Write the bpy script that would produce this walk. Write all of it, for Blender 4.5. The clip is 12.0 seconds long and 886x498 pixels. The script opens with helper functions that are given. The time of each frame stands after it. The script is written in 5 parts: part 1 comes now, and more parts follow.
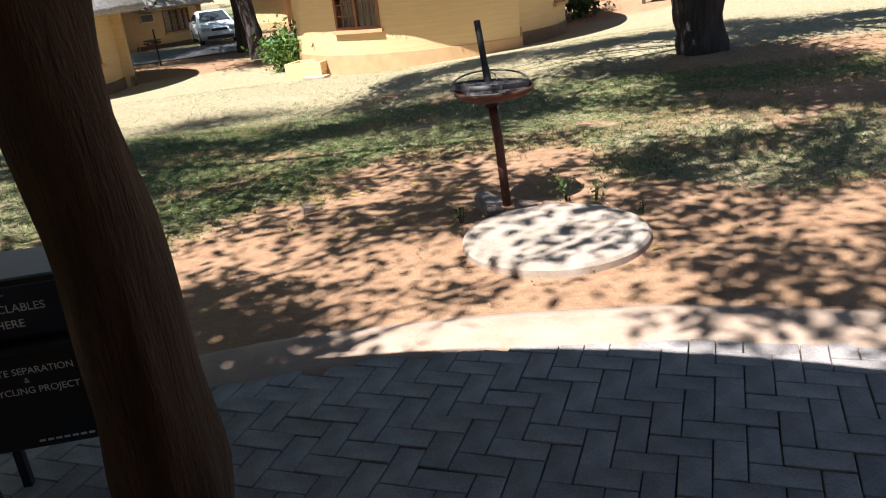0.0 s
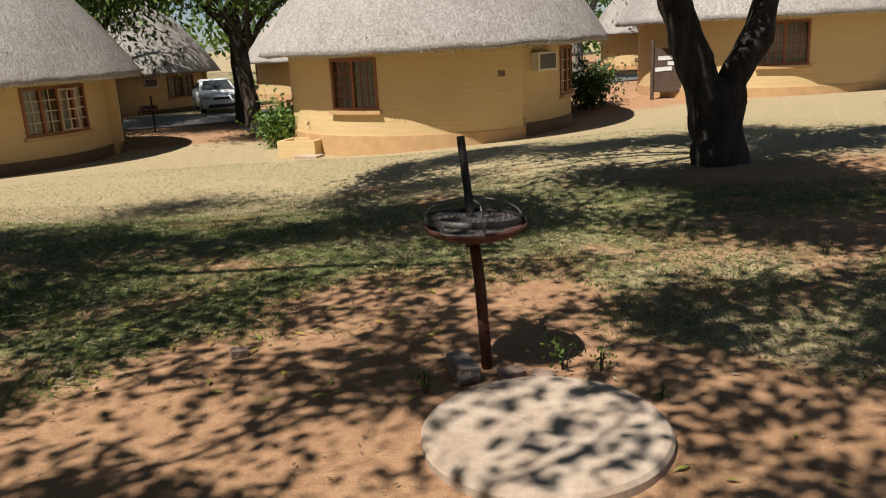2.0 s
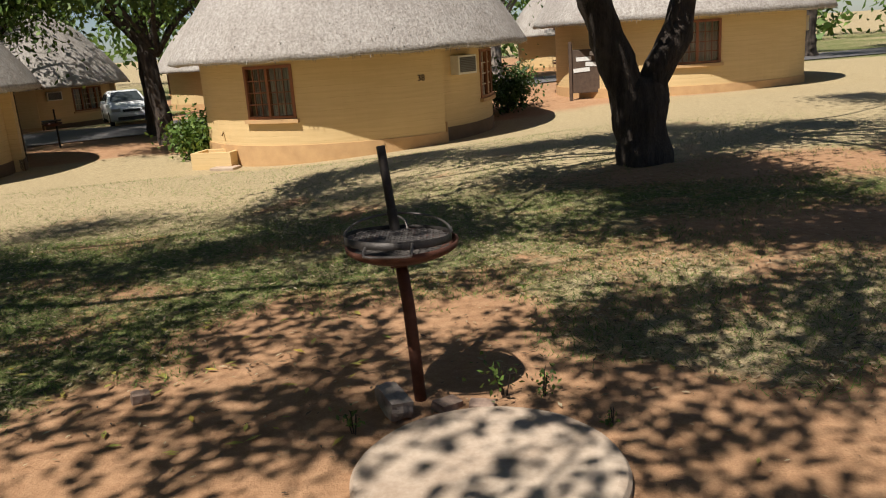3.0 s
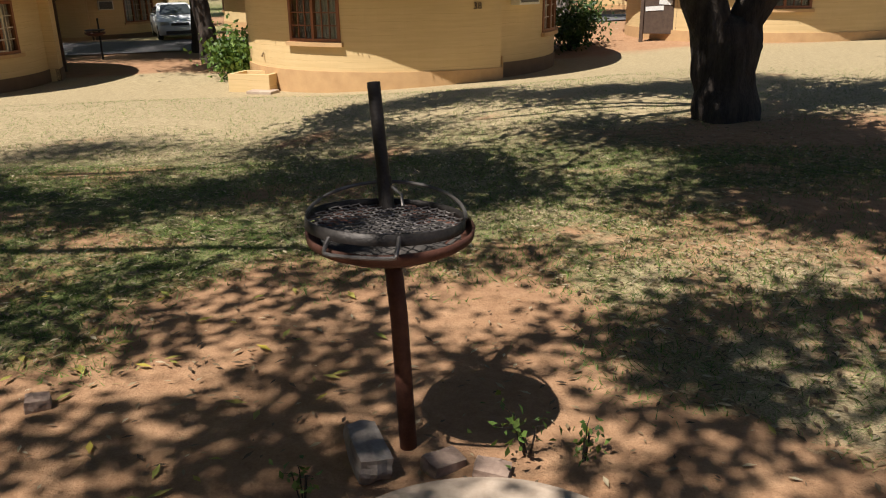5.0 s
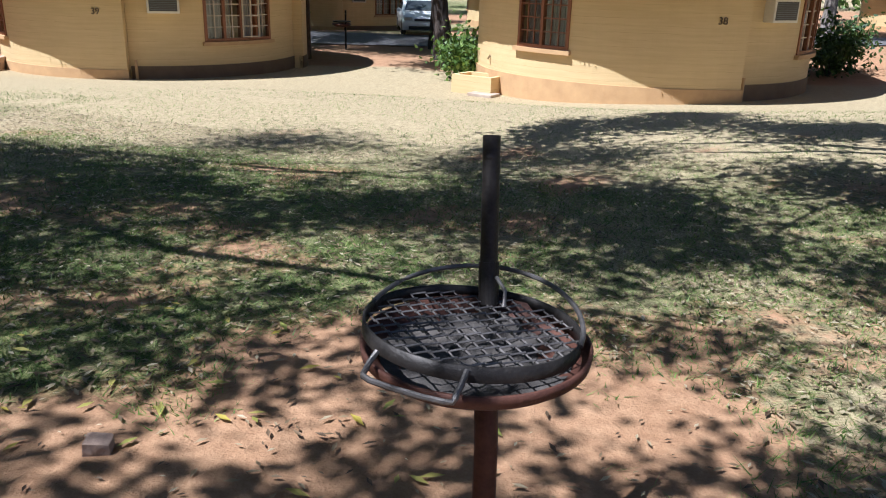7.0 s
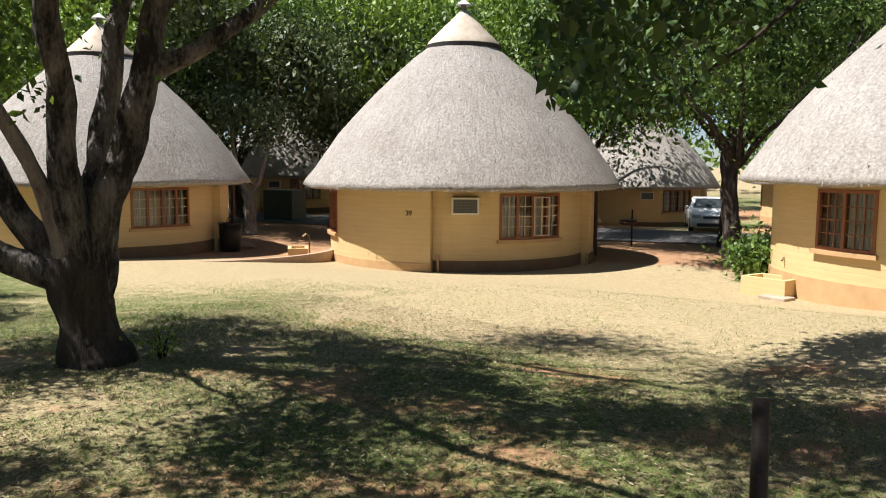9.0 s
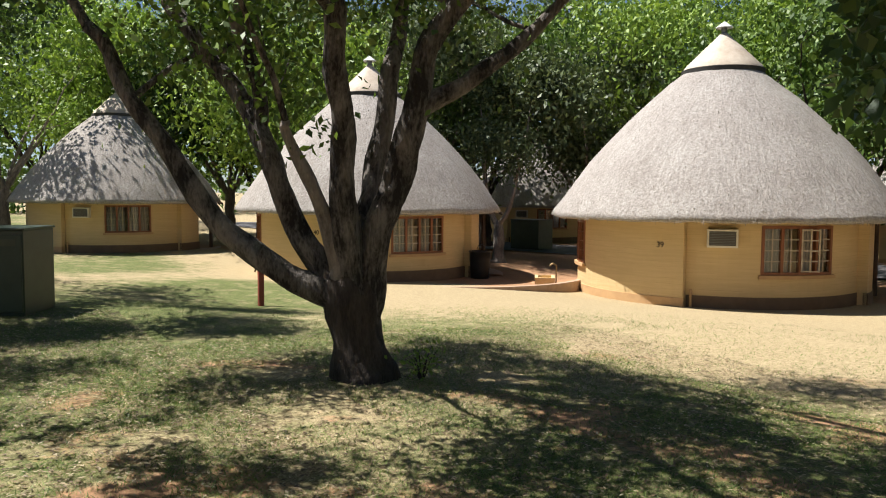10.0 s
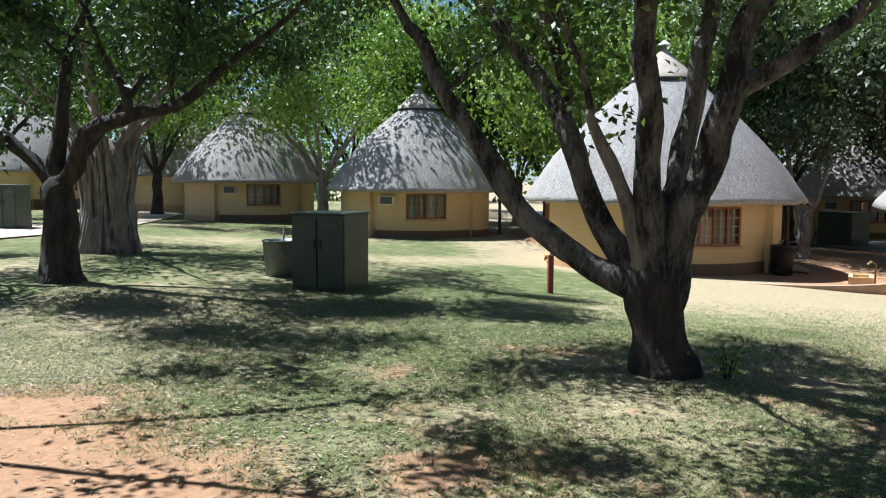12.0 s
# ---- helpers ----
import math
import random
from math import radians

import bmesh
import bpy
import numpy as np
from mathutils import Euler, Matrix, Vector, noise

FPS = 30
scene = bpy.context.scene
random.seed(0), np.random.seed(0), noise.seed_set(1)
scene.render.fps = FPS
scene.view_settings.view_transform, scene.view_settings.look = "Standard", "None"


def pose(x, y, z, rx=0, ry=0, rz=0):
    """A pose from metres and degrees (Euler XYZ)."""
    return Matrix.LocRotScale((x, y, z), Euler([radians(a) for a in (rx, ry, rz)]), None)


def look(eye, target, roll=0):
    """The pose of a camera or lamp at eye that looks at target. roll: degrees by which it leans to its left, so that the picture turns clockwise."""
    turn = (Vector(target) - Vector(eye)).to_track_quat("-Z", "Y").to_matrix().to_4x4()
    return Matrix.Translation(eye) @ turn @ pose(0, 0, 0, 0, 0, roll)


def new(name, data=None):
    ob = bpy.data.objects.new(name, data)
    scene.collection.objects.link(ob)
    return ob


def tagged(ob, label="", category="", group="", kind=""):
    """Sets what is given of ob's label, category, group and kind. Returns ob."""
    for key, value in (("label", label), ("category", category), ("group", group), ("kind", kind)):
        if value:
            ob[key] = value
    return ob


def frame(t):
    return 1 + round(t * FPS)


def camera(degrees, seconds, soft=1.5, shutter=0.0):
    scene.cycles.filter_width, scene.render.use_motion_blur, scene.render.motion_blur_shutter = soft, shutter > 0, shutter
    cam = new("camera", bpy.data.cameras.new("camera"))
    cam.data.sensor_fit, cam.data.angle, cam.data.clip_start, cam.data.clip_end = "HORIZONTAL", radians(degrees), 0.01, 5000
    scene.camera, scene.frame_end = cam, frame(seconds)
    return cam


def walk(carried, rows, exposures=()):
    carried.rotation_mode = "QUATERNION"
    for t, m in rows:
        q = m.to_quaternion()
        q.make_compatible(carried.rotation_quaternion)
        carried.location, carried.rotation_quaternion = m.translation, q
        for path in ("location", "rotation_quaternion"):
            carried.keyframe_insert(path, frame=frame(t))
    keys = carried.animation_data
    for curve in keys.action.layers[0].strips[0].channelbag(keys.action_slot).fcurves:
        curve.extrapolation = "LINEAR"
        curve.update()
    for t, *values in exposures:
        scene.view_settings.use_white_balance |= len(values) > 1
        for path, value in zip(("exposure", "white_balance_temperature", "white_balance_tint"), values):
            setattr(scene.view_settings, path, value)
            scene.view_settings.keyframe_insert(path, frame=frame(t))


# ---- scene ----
cam = camera(58.6, 12.0, soft=1.1)
PATH = [
    (0, (0.526, 0.894, 1.616), (0.306, 2.758, 0.925), -6.5),
    (0.5, (0.485, 1.179, 1.628), (0.309, 3.045, 0.931), -6.3),
    (1, (0.489, 1.463, 1.644), (0.355, 3.349, 0.994), -4.8),
    (1.5, (0.532, 1.792, 1.681), (0.388, 3.705, 1.116), -3.6),
    (2, (0.603, 2.135, 1.699), (0.398, 4.056, 1.185), -3.0),
    (2.5, (0.605, 2.319, 1.706), (0.442, 4.246, 1.195), -3.3),
    (3, (0.585, 2.524, 1.671), (0.565, 4.457, 1.158), -4.0),
    (3.2, (0.606, 2.622, 1.644), (0.61, 4.552, 1.121), -3.3),
    (4.8, (0.681, 3.626, 1.53), (0.606, 5.512, 0.869), -1.3),
    (5, (0.701, 3.716, 1.534), (0.555, 5.597, 0.871), -0.9),
    (5.5, (0.767, 3.963, 1.563), (0.393, 5.808, 0.886), 0.8),
    (6, (0.809, 4.151, 1.557), (0.336, 5.958, 0.843), 0.9),
    (6.5, (0.815, 4.344, 1.547), (0.315, 6.14, 0.822), 1.5),
    (7, (0.855, 4.473, 1.568), (0.186, 6.238, 0.908), 1.7),
    (7.2, (0.877, 4.512, 1.592), (0.104, 6.253, 0.982), 1.6),
    (8.8, (0.994, 4.295, 1.786), (-0.252, 5.841, 1.542), 0.1),
    (9, (0.974, 4.283, 1.784), (-0.344, 5.772, 1.572), 0.4),
    (9.5, (0.848, 4.286, 1.746), (-0.675, 5.573, 1.591), 0.1),
    (10, (0.866, 4.219, 1.778), (-0.846, 5.244, 1.637), 0.4),
    (10.5, (0.84, 4.179, 1.786), (-0.983, 4.989, 1.641), 0.8),
    (11, (0.835, 4.12, 1.799), (-1.057, 4.75, 1.647), 0.6),
    (11.5, (0.803, 4.089, 1.789), (-1.13, 4.574, 1.628), 0.2),
    (12, (0.764, 4.055, 1.766), (-1.194, 4.425, 1.594), 0.4),
]
walk(cam, [(t, look(eye, target, roll)) for t, eye, target, roll in PATH],
     [(0, 1.35, 5700, 10), (0.5, 1.4, 6200, 14), (1.2, 0.95, 6400, 13), (2.0, 0.5, 6500, 10), (3.2, 0.5, 6600, 10), (5.0, 0.6, 6500, 11), (5.5, 0.65, 6000, 11), (6.5, 0.95, 5400, 12),
      (7.2, 1.0, 5300, 12), (8.8, 1.0, 6200, 10), (10.0, 1.0, 6300, 10), (11.0, 1.1, 5800, 8), (12.0, 1.15, 5300, 6)])

# ---- light ----
world = bpy.data.worlds.new("world")
scene.world = world
world.use_nodes = True
sky = world.node_tree.nodes.new("ShaderNodeTexSky")
sky.sky_type = "NISHITA"
sky.sun_disc = False
sky.air_density, sky.dust_density, sky.ozone_density = 0.7, 0.3, 1.0
SUN = Vector((-0.38, -0.43, 1.0)).normalized()
sky.sun_elevation = math.asin(SUN.z)
sky.sun_rotation = math.atan2(SUN.x, SUN.y)
world.node_tree.links.new(sky.outputs[0], world.node_tree.nodes["Background"].inputs[0])
world.node_tree.nodes["Background"].inputs[1].default_value = 0.05
sun = new("sun", bpy.data.lights.new("sun", "SUN"))
sun.data.energy, sun.data.angle, sun.data.color = 5.0, radians(0.53), (1.0, 0.95, 0.87)
sun.matrix_world = look(SUN * 60, (0, 0, 0))


# ---- materials ----
def material(name):
    mat = bpy.data.materials.new(name)
    mat.use_nodes = True
    nt = mat.node_tree
    return mat, nt, nt.nodes["Principled BSDF"]


def node(nt, kind, **inputs):
    n = nt.nodes.new(kind)
    for key, value in inputs.items():
        n.inputs[key.replace("_", " ")].default_value = value
    return n


def ramp(nt, source, *stops):
    r = nt.nodes.new("ShaderNodeValToRGB")
    els = r.color_ramp.elements
    while len(els) < len(stops):
        els.new(0.5)
    for el, (at, col) in zip(els, stops):
        el.position, el.color = at, (*col, 1) if len(col) == 3 else col
    nt.links.new(source, r.inputs[0])
    return r.outputs[0]


def mix(nt, fac, a, b, mode="MIX"):
    m = nt.nodes.new("ShaderNodeMix")
    m.data_type, m.blend_type = "RGBA", mode
    for sock, value in ((m.inputs[0], fac), (m.inputs[6], a), (m.inputs[7], b)):
        if isinstance(value, (int, float)):
            sock.default_value = value
        elif isinstance(value, tuple):
            sock.default_value = (*value, 1)
        else:
            nt.links.new(value, sock)
    return m.outputs[2]


def noise_tex(nt, coord, scale, detail=4.0, rough=0.6, stretch=None):
    if stretch:
        mp = nt.nodes.new("ShaderNodeMapping")
        mp.inputs["Scale"].default_value = stretch
        nt.links.new(coord, mp.inputs[0])
        coord = mp.outputs[0]
    n = node(nt, "ShaderNodeTexNoise", Scale=scale, Detail=detail, Roughness=rough)
    nt.links.new(coord, n.inputs["Vector"])
    return n.outputs["Fac"]


def bump(nt, bsdf, height, strength, distance=0.02):
    b = node(nt, "ShaderNodeBump", Strength=strength, Distance=distance)
    nt.links.new(height, b.inputs["Height"])
    nt.links.new(b.outputs[0], bsdf.inputs["Normal"])


def surface(name, light, dark, scale=6.0, rough=0.8, metal=0.0, grain=60.0, relief=0.3, stretch=None, depth=0.01, vary=0.0, lo=0.45, hi=0.95):
    """A plain worn surface: two tones by a coarse and a fine noise, with relief."""
    mat, nt, p = material(name)
    co = nt.nodes.new("ShaderNodeTexCoord").outputs["Object"]
    coarse = noise_tex(nt, co, scale, 5, 0.6, stretch)
    fine = noise_tex(nt, co, grain, 3, 0.6, stretch)
    both = nt.nodes.new("ShaderNodeMath")
    both.operation = "MULTIPLY_ADD"
    nt.links.new(fine, both.inputs[0])
    both.inputs[1].default_value = 0.45
    nt.links.new(coarse, both.inputs[2])
    col = ramp(nt, both.outputs[0], (lo, dark), (hi, light))
    if vary:
        info = nt.nodes.new("ShaderNodeObjectInfo")
        col = mix(nt, vary, col, ramp(nt, info.outputs["Random"], (0.0, (0.35, 0.35, 0.35)), (1.0, (1.0, 1.0, 1.0))), "MULTIPLY")
    nt.links.new(col, p.inputs["Base Color"])
    p.inputs["Roughness"].default_value, p.inputs["Metallic"].default_value = rough, metal
    bump(nt, p, both.outputs[0], relief, depth)
    return mat


def leaf_material(name, *tones):
    mat, nt, p = material(name)
    geo = nt.nodes.new("ShaderNodeNewGeometry")
    n = len(tones)
    col = ramp(nt, geo.outputs["Random Per Island"], *[(i / max(1, n - 1), t) for i, t in enumerate(tones)])
    co = nt.nodes.new("ShaderNodeTexCoord").outputs["Object"]
    col = mix(nt, 0.6, col, ramp(nt, noise_tex(nt, co, 0.6, 3), (0.35, (0.5, 0.55, 0.45)), (0.7, (1.0, 1.0, 0.9))), "MULTIPLY")
    nt.links.new(col, p.inputs["Base Color"])
    p.inputs["Roughness"].default_value = 0.55
    tr = nt.nodes.new("ShaderNodeBsdfTranslucent")
    nt.links.new(mix(nt, 1.0, col, (1.0, 1.0, 0.55), "MULTIPLY"), tr.inputs[0])
    ms = node(nt, "ShaderNodeMixShader", Fac=0.27)
    nt.links.new(p.outputs[0], ms.inputs[1])
    nt.links.new(tr.outputs[0], ms.inputs[2])
    nt.links.new(ms.outputs[0], nt.nodes["Material Output"].inputs[0])
    return mat


def ground_material():
    mat, nt, p = material("lawn_and_soil")
    co = nt.nodes.new("ShaderNodeTexCoord").outputs["Object"]
    soil_mask = nt.nodes.new("ShaderNodeAttribute")
    soil_mask.attribute_name = "soil"
    dry_mask = nt.nodes.new("ShaderNodeAttribute")
    dry_mask.attribute_name = "dry"
    big, mid, fine, grit = (noise_tex(nt, co, s, 6, 0.65) for s in (0.5, 2.2, 14.0, 90.0))
    soil = mix(nt, 0.55, ramp(nt, mid, (0.3, (0.30, 0.165, 0.088)), (0.7, (0.49, 0.30, 0.175))),
               ramp(nt, fine, (0.3, (0.25, 0.13, 0.07)), (0.7, (0.48, 0.29, 0.165))))
    soil = mix(nt, 0.35, soil, ramp(nt, grit, (0.35, (0.5, 0.46, 0.42)), (0.65, (1.0, 1.0, 1.0))), "MULTIPLY")
    green = mix(nt, 0.5, ramp(nt, fine, (0.36, (0.028, 0.048, 0.011)), (0.64, (0.15, 0.205, 0.048))),
                ramp(nt, grit, (0.42, (0.030, 0.036, 0.014)), (0.58, (0.27, 0.25, 0.12))))
    straw = mix(nt, 0.5, ramp(nt, fine, (0.36, (0.23, 0.17, 0.09)), (0.64, (0.49, 0.39, 0.23))),
                ramp(nt, grit, (0.42, (0.16, 0.125, 0.07)), (0.58, (0.54, 0.44, 0.27))))

    def edge(mask, noise, amount):
        a = nt.nodes.new("ShaderNodeMath")
        a.operation = "MULTIPLY_ADD"
        nt.links.new(noise, a.inputs[0])
        a.inputs[1].default_value = amount
        nt.links.new(mask.outputs["Fac"], a.inputs[2])
        return a.outputs[0]
    grass = mix(nt, ramp(nt, edge(dry_mask, mid, 1.1), (0.55, (0, 0, 0)), (1.15 / 1.2, (1, 1, 1))), green, straw)
    e = edge(soil_mask, fine, 0.9)
    col = mix(nt, ramp(nt, e, (0.72, (0, 0, 0)), (0.98, (1, 1, 1))), grass, soil)
    nt.links.new(col, p.inputs["Base Color"])
    p.inputs["Roughness"].default_value = 0.95
    p.inputs["Specular IOR Level"].default_value = 0.15
    h = nt.nodes.new("ShaderNodeMath")
    h.operation = "MULTIPLY_ADD"
    nt.links.new(grit, h.inputs[0])
    h.inputs[1].default_value = 0.35
    nt.links.new(fine, h.inputs[2])
    bump(nt, p, h.outputs[0], 0.7, 0.03)
    return mat


def plaster_material(name, light, dark):
    """Painted masonry: rough horizontal courses with uneven relief."""
    mat, nt, p = material(name)
    co = nt.nodes.new("ShaderNodeTexCoord").outputs["Object"]
    stain = noise_tex(nt, co, 1.3, 5, 0.65)
    fine = noise_tex(nt, co, 40, 3)
    streak = noise_tex(nt, co, 2.0, 4, 0.6, (0.5, 0.5, 9.0))
    wave = node(nt, "ShaderNodeTexWave", Scale=2.3, Distortion=1.6, Detail=2.0, Detail_Scale=0.7)
    wave.bands_direction, wave.wave_profile = "Z", "SAW"
    nt.links.new(co, wave.inputs["Vector"])
    col = mix(nt, 0.6, ramp(nt, stain, (0.25, dark), (0.75, light)), ramp(nt, streak, (0.3, dark), (0.65, light)))
    groove = ramp(nt, wave.outputs["Fac"], (0.0, (0.72, 0.66, 0.56)), (0.10, (1, 1, 1)))
    broken = ramp(nt, streak, (0.45, (0, 0, 0)), (0.6, (1, 1, 1)))
    col = mix(nt, broken, col, mix(nt, 1.0, col, groove, "MULTIPLY"))
    nt.links.new(col, p.inputs["Base Color"])
    p.inputs["Roughness"].default_value = 0.75
    h = mix(nt, 0.35, groove, fine)
    h = mix(nt, 0.3, h, streak)
    bump(nt, p, h, 0.4, 0.02)
    return mat


def thatch_material():
    mat, nt, p = material("grey_thatch")
    tex = nt.nodes.new("ShaderNodeTexCoord")
    co = tex.outputs["UV"]
    streak = noise_tex(nt, co, 1.0, 5, 0.7, (260.0, 14.0, 1.0))
    patch = noise_tex(nt, tex.outputs["Object"], 0.7, 5, 0.6)
    chop = noise_tex(nt, tex.outputs["Object"], 16.0, 4, 0.75)
    col = mix(nt, 0.5, ramp(nt, streak, (0.3, (0.24, 0.21, 0.19)), (0.72, (0.50, 0.47, 0.44))),
              ramp(nt, chop, (0.36, (0.19, 0.165, 0.145)), (0.64, (0.56, 0.53, 0.49))))
    col = mix(nt, 0.6, col, ramp(nt, patch, (0.3, (0.66, 0.62, 0.60)), (0.7, (1, 1, 1))), "MULTIPLY")
    nt.links.new(col, p.inputs["Base Color"])
    p.inputs["Roughness"].default_value = 0.9
    p.inputs["Specular IOR Level"].default_value = 0.2
    bump(nt, p, mix(nt, 0.55, streak, chop), 0.9, 0.06)
    return mat


def glass_material():
    mat, nt, p = material("window_glass")
    p.inputs["Base Color"].default_value = (0.85, 0.9, 0.9, 1)
    p.inputs["Roughness"].default_value = 0.04
    p.inputs["Transmission Weight"].default_value = 1.0
    p.inputs["IOR"].default_value = 1.45
    return mat


M_GROUND = ground_material()
M_WALL = plaster_material("yellow_painted_masonry", (0.66, 0.485, 0.25), (0.55, 0.39, 0.19))
M_PLINTH = surface("ochre_plinth", (0.55, 0.35, 0.17), (0.43, 0.26, 0.125), 3, 0.8)
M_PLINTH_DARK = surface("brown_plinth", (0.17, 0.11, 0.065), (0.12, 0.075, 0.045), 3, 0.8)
M_THATCH = thatch_material()
M_FRINGE = surface("thatch_ends", (0.40, 0.36, 0.32), (0.16, 0.13, 0.11), 20, 0.9)
M_CAP = surface("weathered_mortar_cap", (0.62, 0.54, 0.44), (0.36, 0.28, 0.21), 2.5, 0.85)
M_TAR = surface("black_flashing", (0.05, 0.045, 0.04), (0.02, 0.02, 0.02), 10, 0.7)
M_TIN = surface("white_tin", (0.75, 0.75, 0.73), (0.55, 0.55, 0.54), 10, 0.45)
M_FRAME = surface("varnished_red_wood", (0.27, 0.095, 0.035), (0.15, 0.05, 0.02), 8, 0.5, stretch=(1, 1, 0.1))
M_BAR = surface("painted_window_bar", (0.60, 0.50, 0.38), (0.42, 0.33, 0.24), 10, 0.55)
M_GLASS = glass_material()
M_CURTAIN = surface("pale_curtain", (0.50, 0.46, 0.40), (0.28, 0.25, 0.22), 1.0, 0.9, stretch=(14, 14, 0.3))
M_ROOM = surface("dim_room_plaster", (0.30, 0.26, 0.20), (0.22, 0.19, 0.15), 3, 0.9)
M_RAFTER = surface("dark_pole_timber", (0.10, 0.065, 0.045), (0.05, 0.03, 0.02), 8, 0.85)
M_AC = surface("cream_metal_casing", (0.70, 0.66, 0.56), (0.58, 0.53, 0.44), 8, 0.5)
M_AC_DARK = surface("aircon_grille", (0.10, 0.085, 0.07), (0.05, 0.045, 0.04), 30, 0.6)
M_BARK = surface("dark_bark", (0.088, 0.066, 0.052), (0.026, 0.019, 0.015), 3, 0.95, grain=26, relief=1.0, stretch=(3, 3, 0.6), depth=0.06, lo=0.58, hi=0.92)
# limb bark with sunlight painted in as pale patches over dark
M_BARK_LIMB = surface("sunlit_patch_limb_bark", (0.22, 0.19, 0.165), (0.022, 0.017, 0.014), 2.4, 0.95, grain=20, relief=1.0, stretch=(2, 2, 0.7), depth=0.06, lo=0.62, hi=0.88)
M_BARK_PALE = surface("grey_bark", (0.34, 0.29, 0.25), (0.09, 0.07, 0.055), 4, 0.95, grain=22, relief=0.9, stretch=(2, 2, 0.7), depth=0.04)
# log tone lowered so its colour carries the shade under the porch
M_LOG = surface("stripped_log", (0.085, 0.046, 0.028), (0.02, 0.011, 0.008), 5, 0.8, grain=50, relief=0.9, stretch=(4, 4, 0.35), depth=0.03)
M_LEAF = leaf_material("mid_green_leaves", (0.06, 0.12, 0.022), (0.13, 0.215, 0.045), (0.23, 0.33, 0.08))
M_LEAF_DARK = leaf_material("deep_green_leaves", (0.03, 0.065, 0.016), (0.06, 0.115, 0.026), (0.11, 0.18, 0.045))
M_LEAF_PALE = leaf_material("yellow_green_leaves", (0.15, 0.25, 0.04), (0.27, 0.40, 0.07), (0.40, 0.52, 0.12))
M_LEAF_GREY = leaf_material("grey_green_leaves", (0.08, 0.11, 0.05), (0.13, 0.17, 0.075), (0.20, 0.24, 0.12))
M_GRASS = leaf_material("lawn_blades", (0.045, 0.09, 0.016), (0.12, 0.21, 0.035), (0.21, 0.30, 0.065), (0.36, 0.34, 0.15))
M_LITTER = leaf_material("dry_leaf_litter", (0.07, 0.04, 0.025), (0.20, 0.13, 0.08), (0.36, 0.26, 0.16), (0.60, 0.50, 0.37))
M_YELLOW = leaf_material("yellow_fallen_leaves", (0.55, 0.42, 0.06), (0.45, 0.38, 0.10), (0.35, 0.36, 0.08))
M_PAVER = surface("grey_clay_paver", (0.46, 0.40, 0.36), (0.20, 0.165, 0.145), 5, 0.85, grain=80, relief=0.6, depth=0.008, vary=0.4)
M_JOINT = surface("sand_joint", (0.20, 0.15, 0.11), (0.11, 0.08, 0.06), 12, 0.95, relief=0.6)
M_KERB = surface("sandy_mortar_edging", (0.45, 0.32, 0.23), (0.32, 0.21, 0.14), 4, 0.9, relief=0.5)
M_SLAB = surface("worn_concrete", (0.48, 0.385, 0.30), (0.29, 0.21, 0.15), 3.5, 0.85, grain=45, relief=0.4)
M_RUST = surface("rusted_steel", (0.13, 0.052, 0.032), (0.06, 0.022, 0.016), 14, 0.65, 0.3, grain=90, relief=0.4)
M_SOOT = surface("sooty_steel", (0.05, 0.042, 0.038), (0.014, 0.012, 0.011), 16, 0.5, 0.55, grain=90, relief=0.3)
M_ASH = surface("grey_ash", (0.10, 0.085, 0.075), (0.02, 0.018, 0.017), 12, 0.95, grain=40, relief=0.8, depth=0.02)
M_IRON = surface("bare_dark_iron", (0.20, 0.18, 0.17), (0.08, 0.07, 0.065), 14, 0.45, 0.6)
M_STONE = surface("reddish_stone", (0.36, 0.26, 0.20), (0.20, 0.13, 0.10), 12, 0.9, relief=0.8)
M_STONE_GREY = surface("dirty_grey_brick", (0.34, 0.29, 0.25), (0.17, 0.13, 0.11), 12, 0.9, relief=0.6)
M_GREEN = surface("dark_green_paint", (0.050, 0.072, 0.048), (0.034, 0.050, 0.033), 4, 0.42, relief=0.1)
M_GREEN2 = surface("olive_green_paint", (0.075, 0.088, 0.050), (0.05, 0.06, 0.035), 3, 0.5, relief=0.1)
M_ZINC = surface("dull_zinc", (0.21, 0.22, 0.22), (0.12, 0.125, 0.125), 6, 0.5, 0.4)
M_BLACK = surface("black_plastic", (0.022, 0.022, 0.024), (0.012, 0.012, 0.013), 6, 0.4, relief=0.1)
M_NAVY = surface("navy_printed_panel", (0.026, 0.036, 0.055), (0.018, 0.024, 0.036), 6, 0.38, relief=0.1)
M_WHITE = surface("white_paint", (0.78, 0.78, 0.77), (0.68, 0.68, 0.67), 6, 0.5, relief=0.1)
M_RED = surface("red_brown_paint", (0.25, 0.050, 0.026), (0.15, 0.03, 0.017), 8, 0.6)
M_BRASS = surface("dull_brass", (0.22, 0.15, 0.07), (0.12, 0.08, 0.04), 10, 0.5, 0.7)
M_CAR = surface("white_car_paint", (0.80, 0.81, 0.82), (0.77, 0.78, 0.79), 1, 0.18, relief=0.0)
M_TYRE = surface("tyre_rubber", (0.03, 0.03, 0.03), (0.02, 0.02, 0.02), 10, 0.85)
M_CHROME = surface("dull_silver", (0.6, 0.6, 0.6), (0.45, 0.45, 0.45), 10, 0.3, 0.9)
M_DARKGLASS = surface("tinted_glass", (0.05, 0.06, 0.065), (0.035, 0.04, 0.045), 3, 0.06, relief=0.0)
M_ROAD = surface("sunlit_asphalt", (0.14, 0.13, 0.13), (0.085, 0.08, 0.08), 3, 0.9, grain=60, relief=0.4)
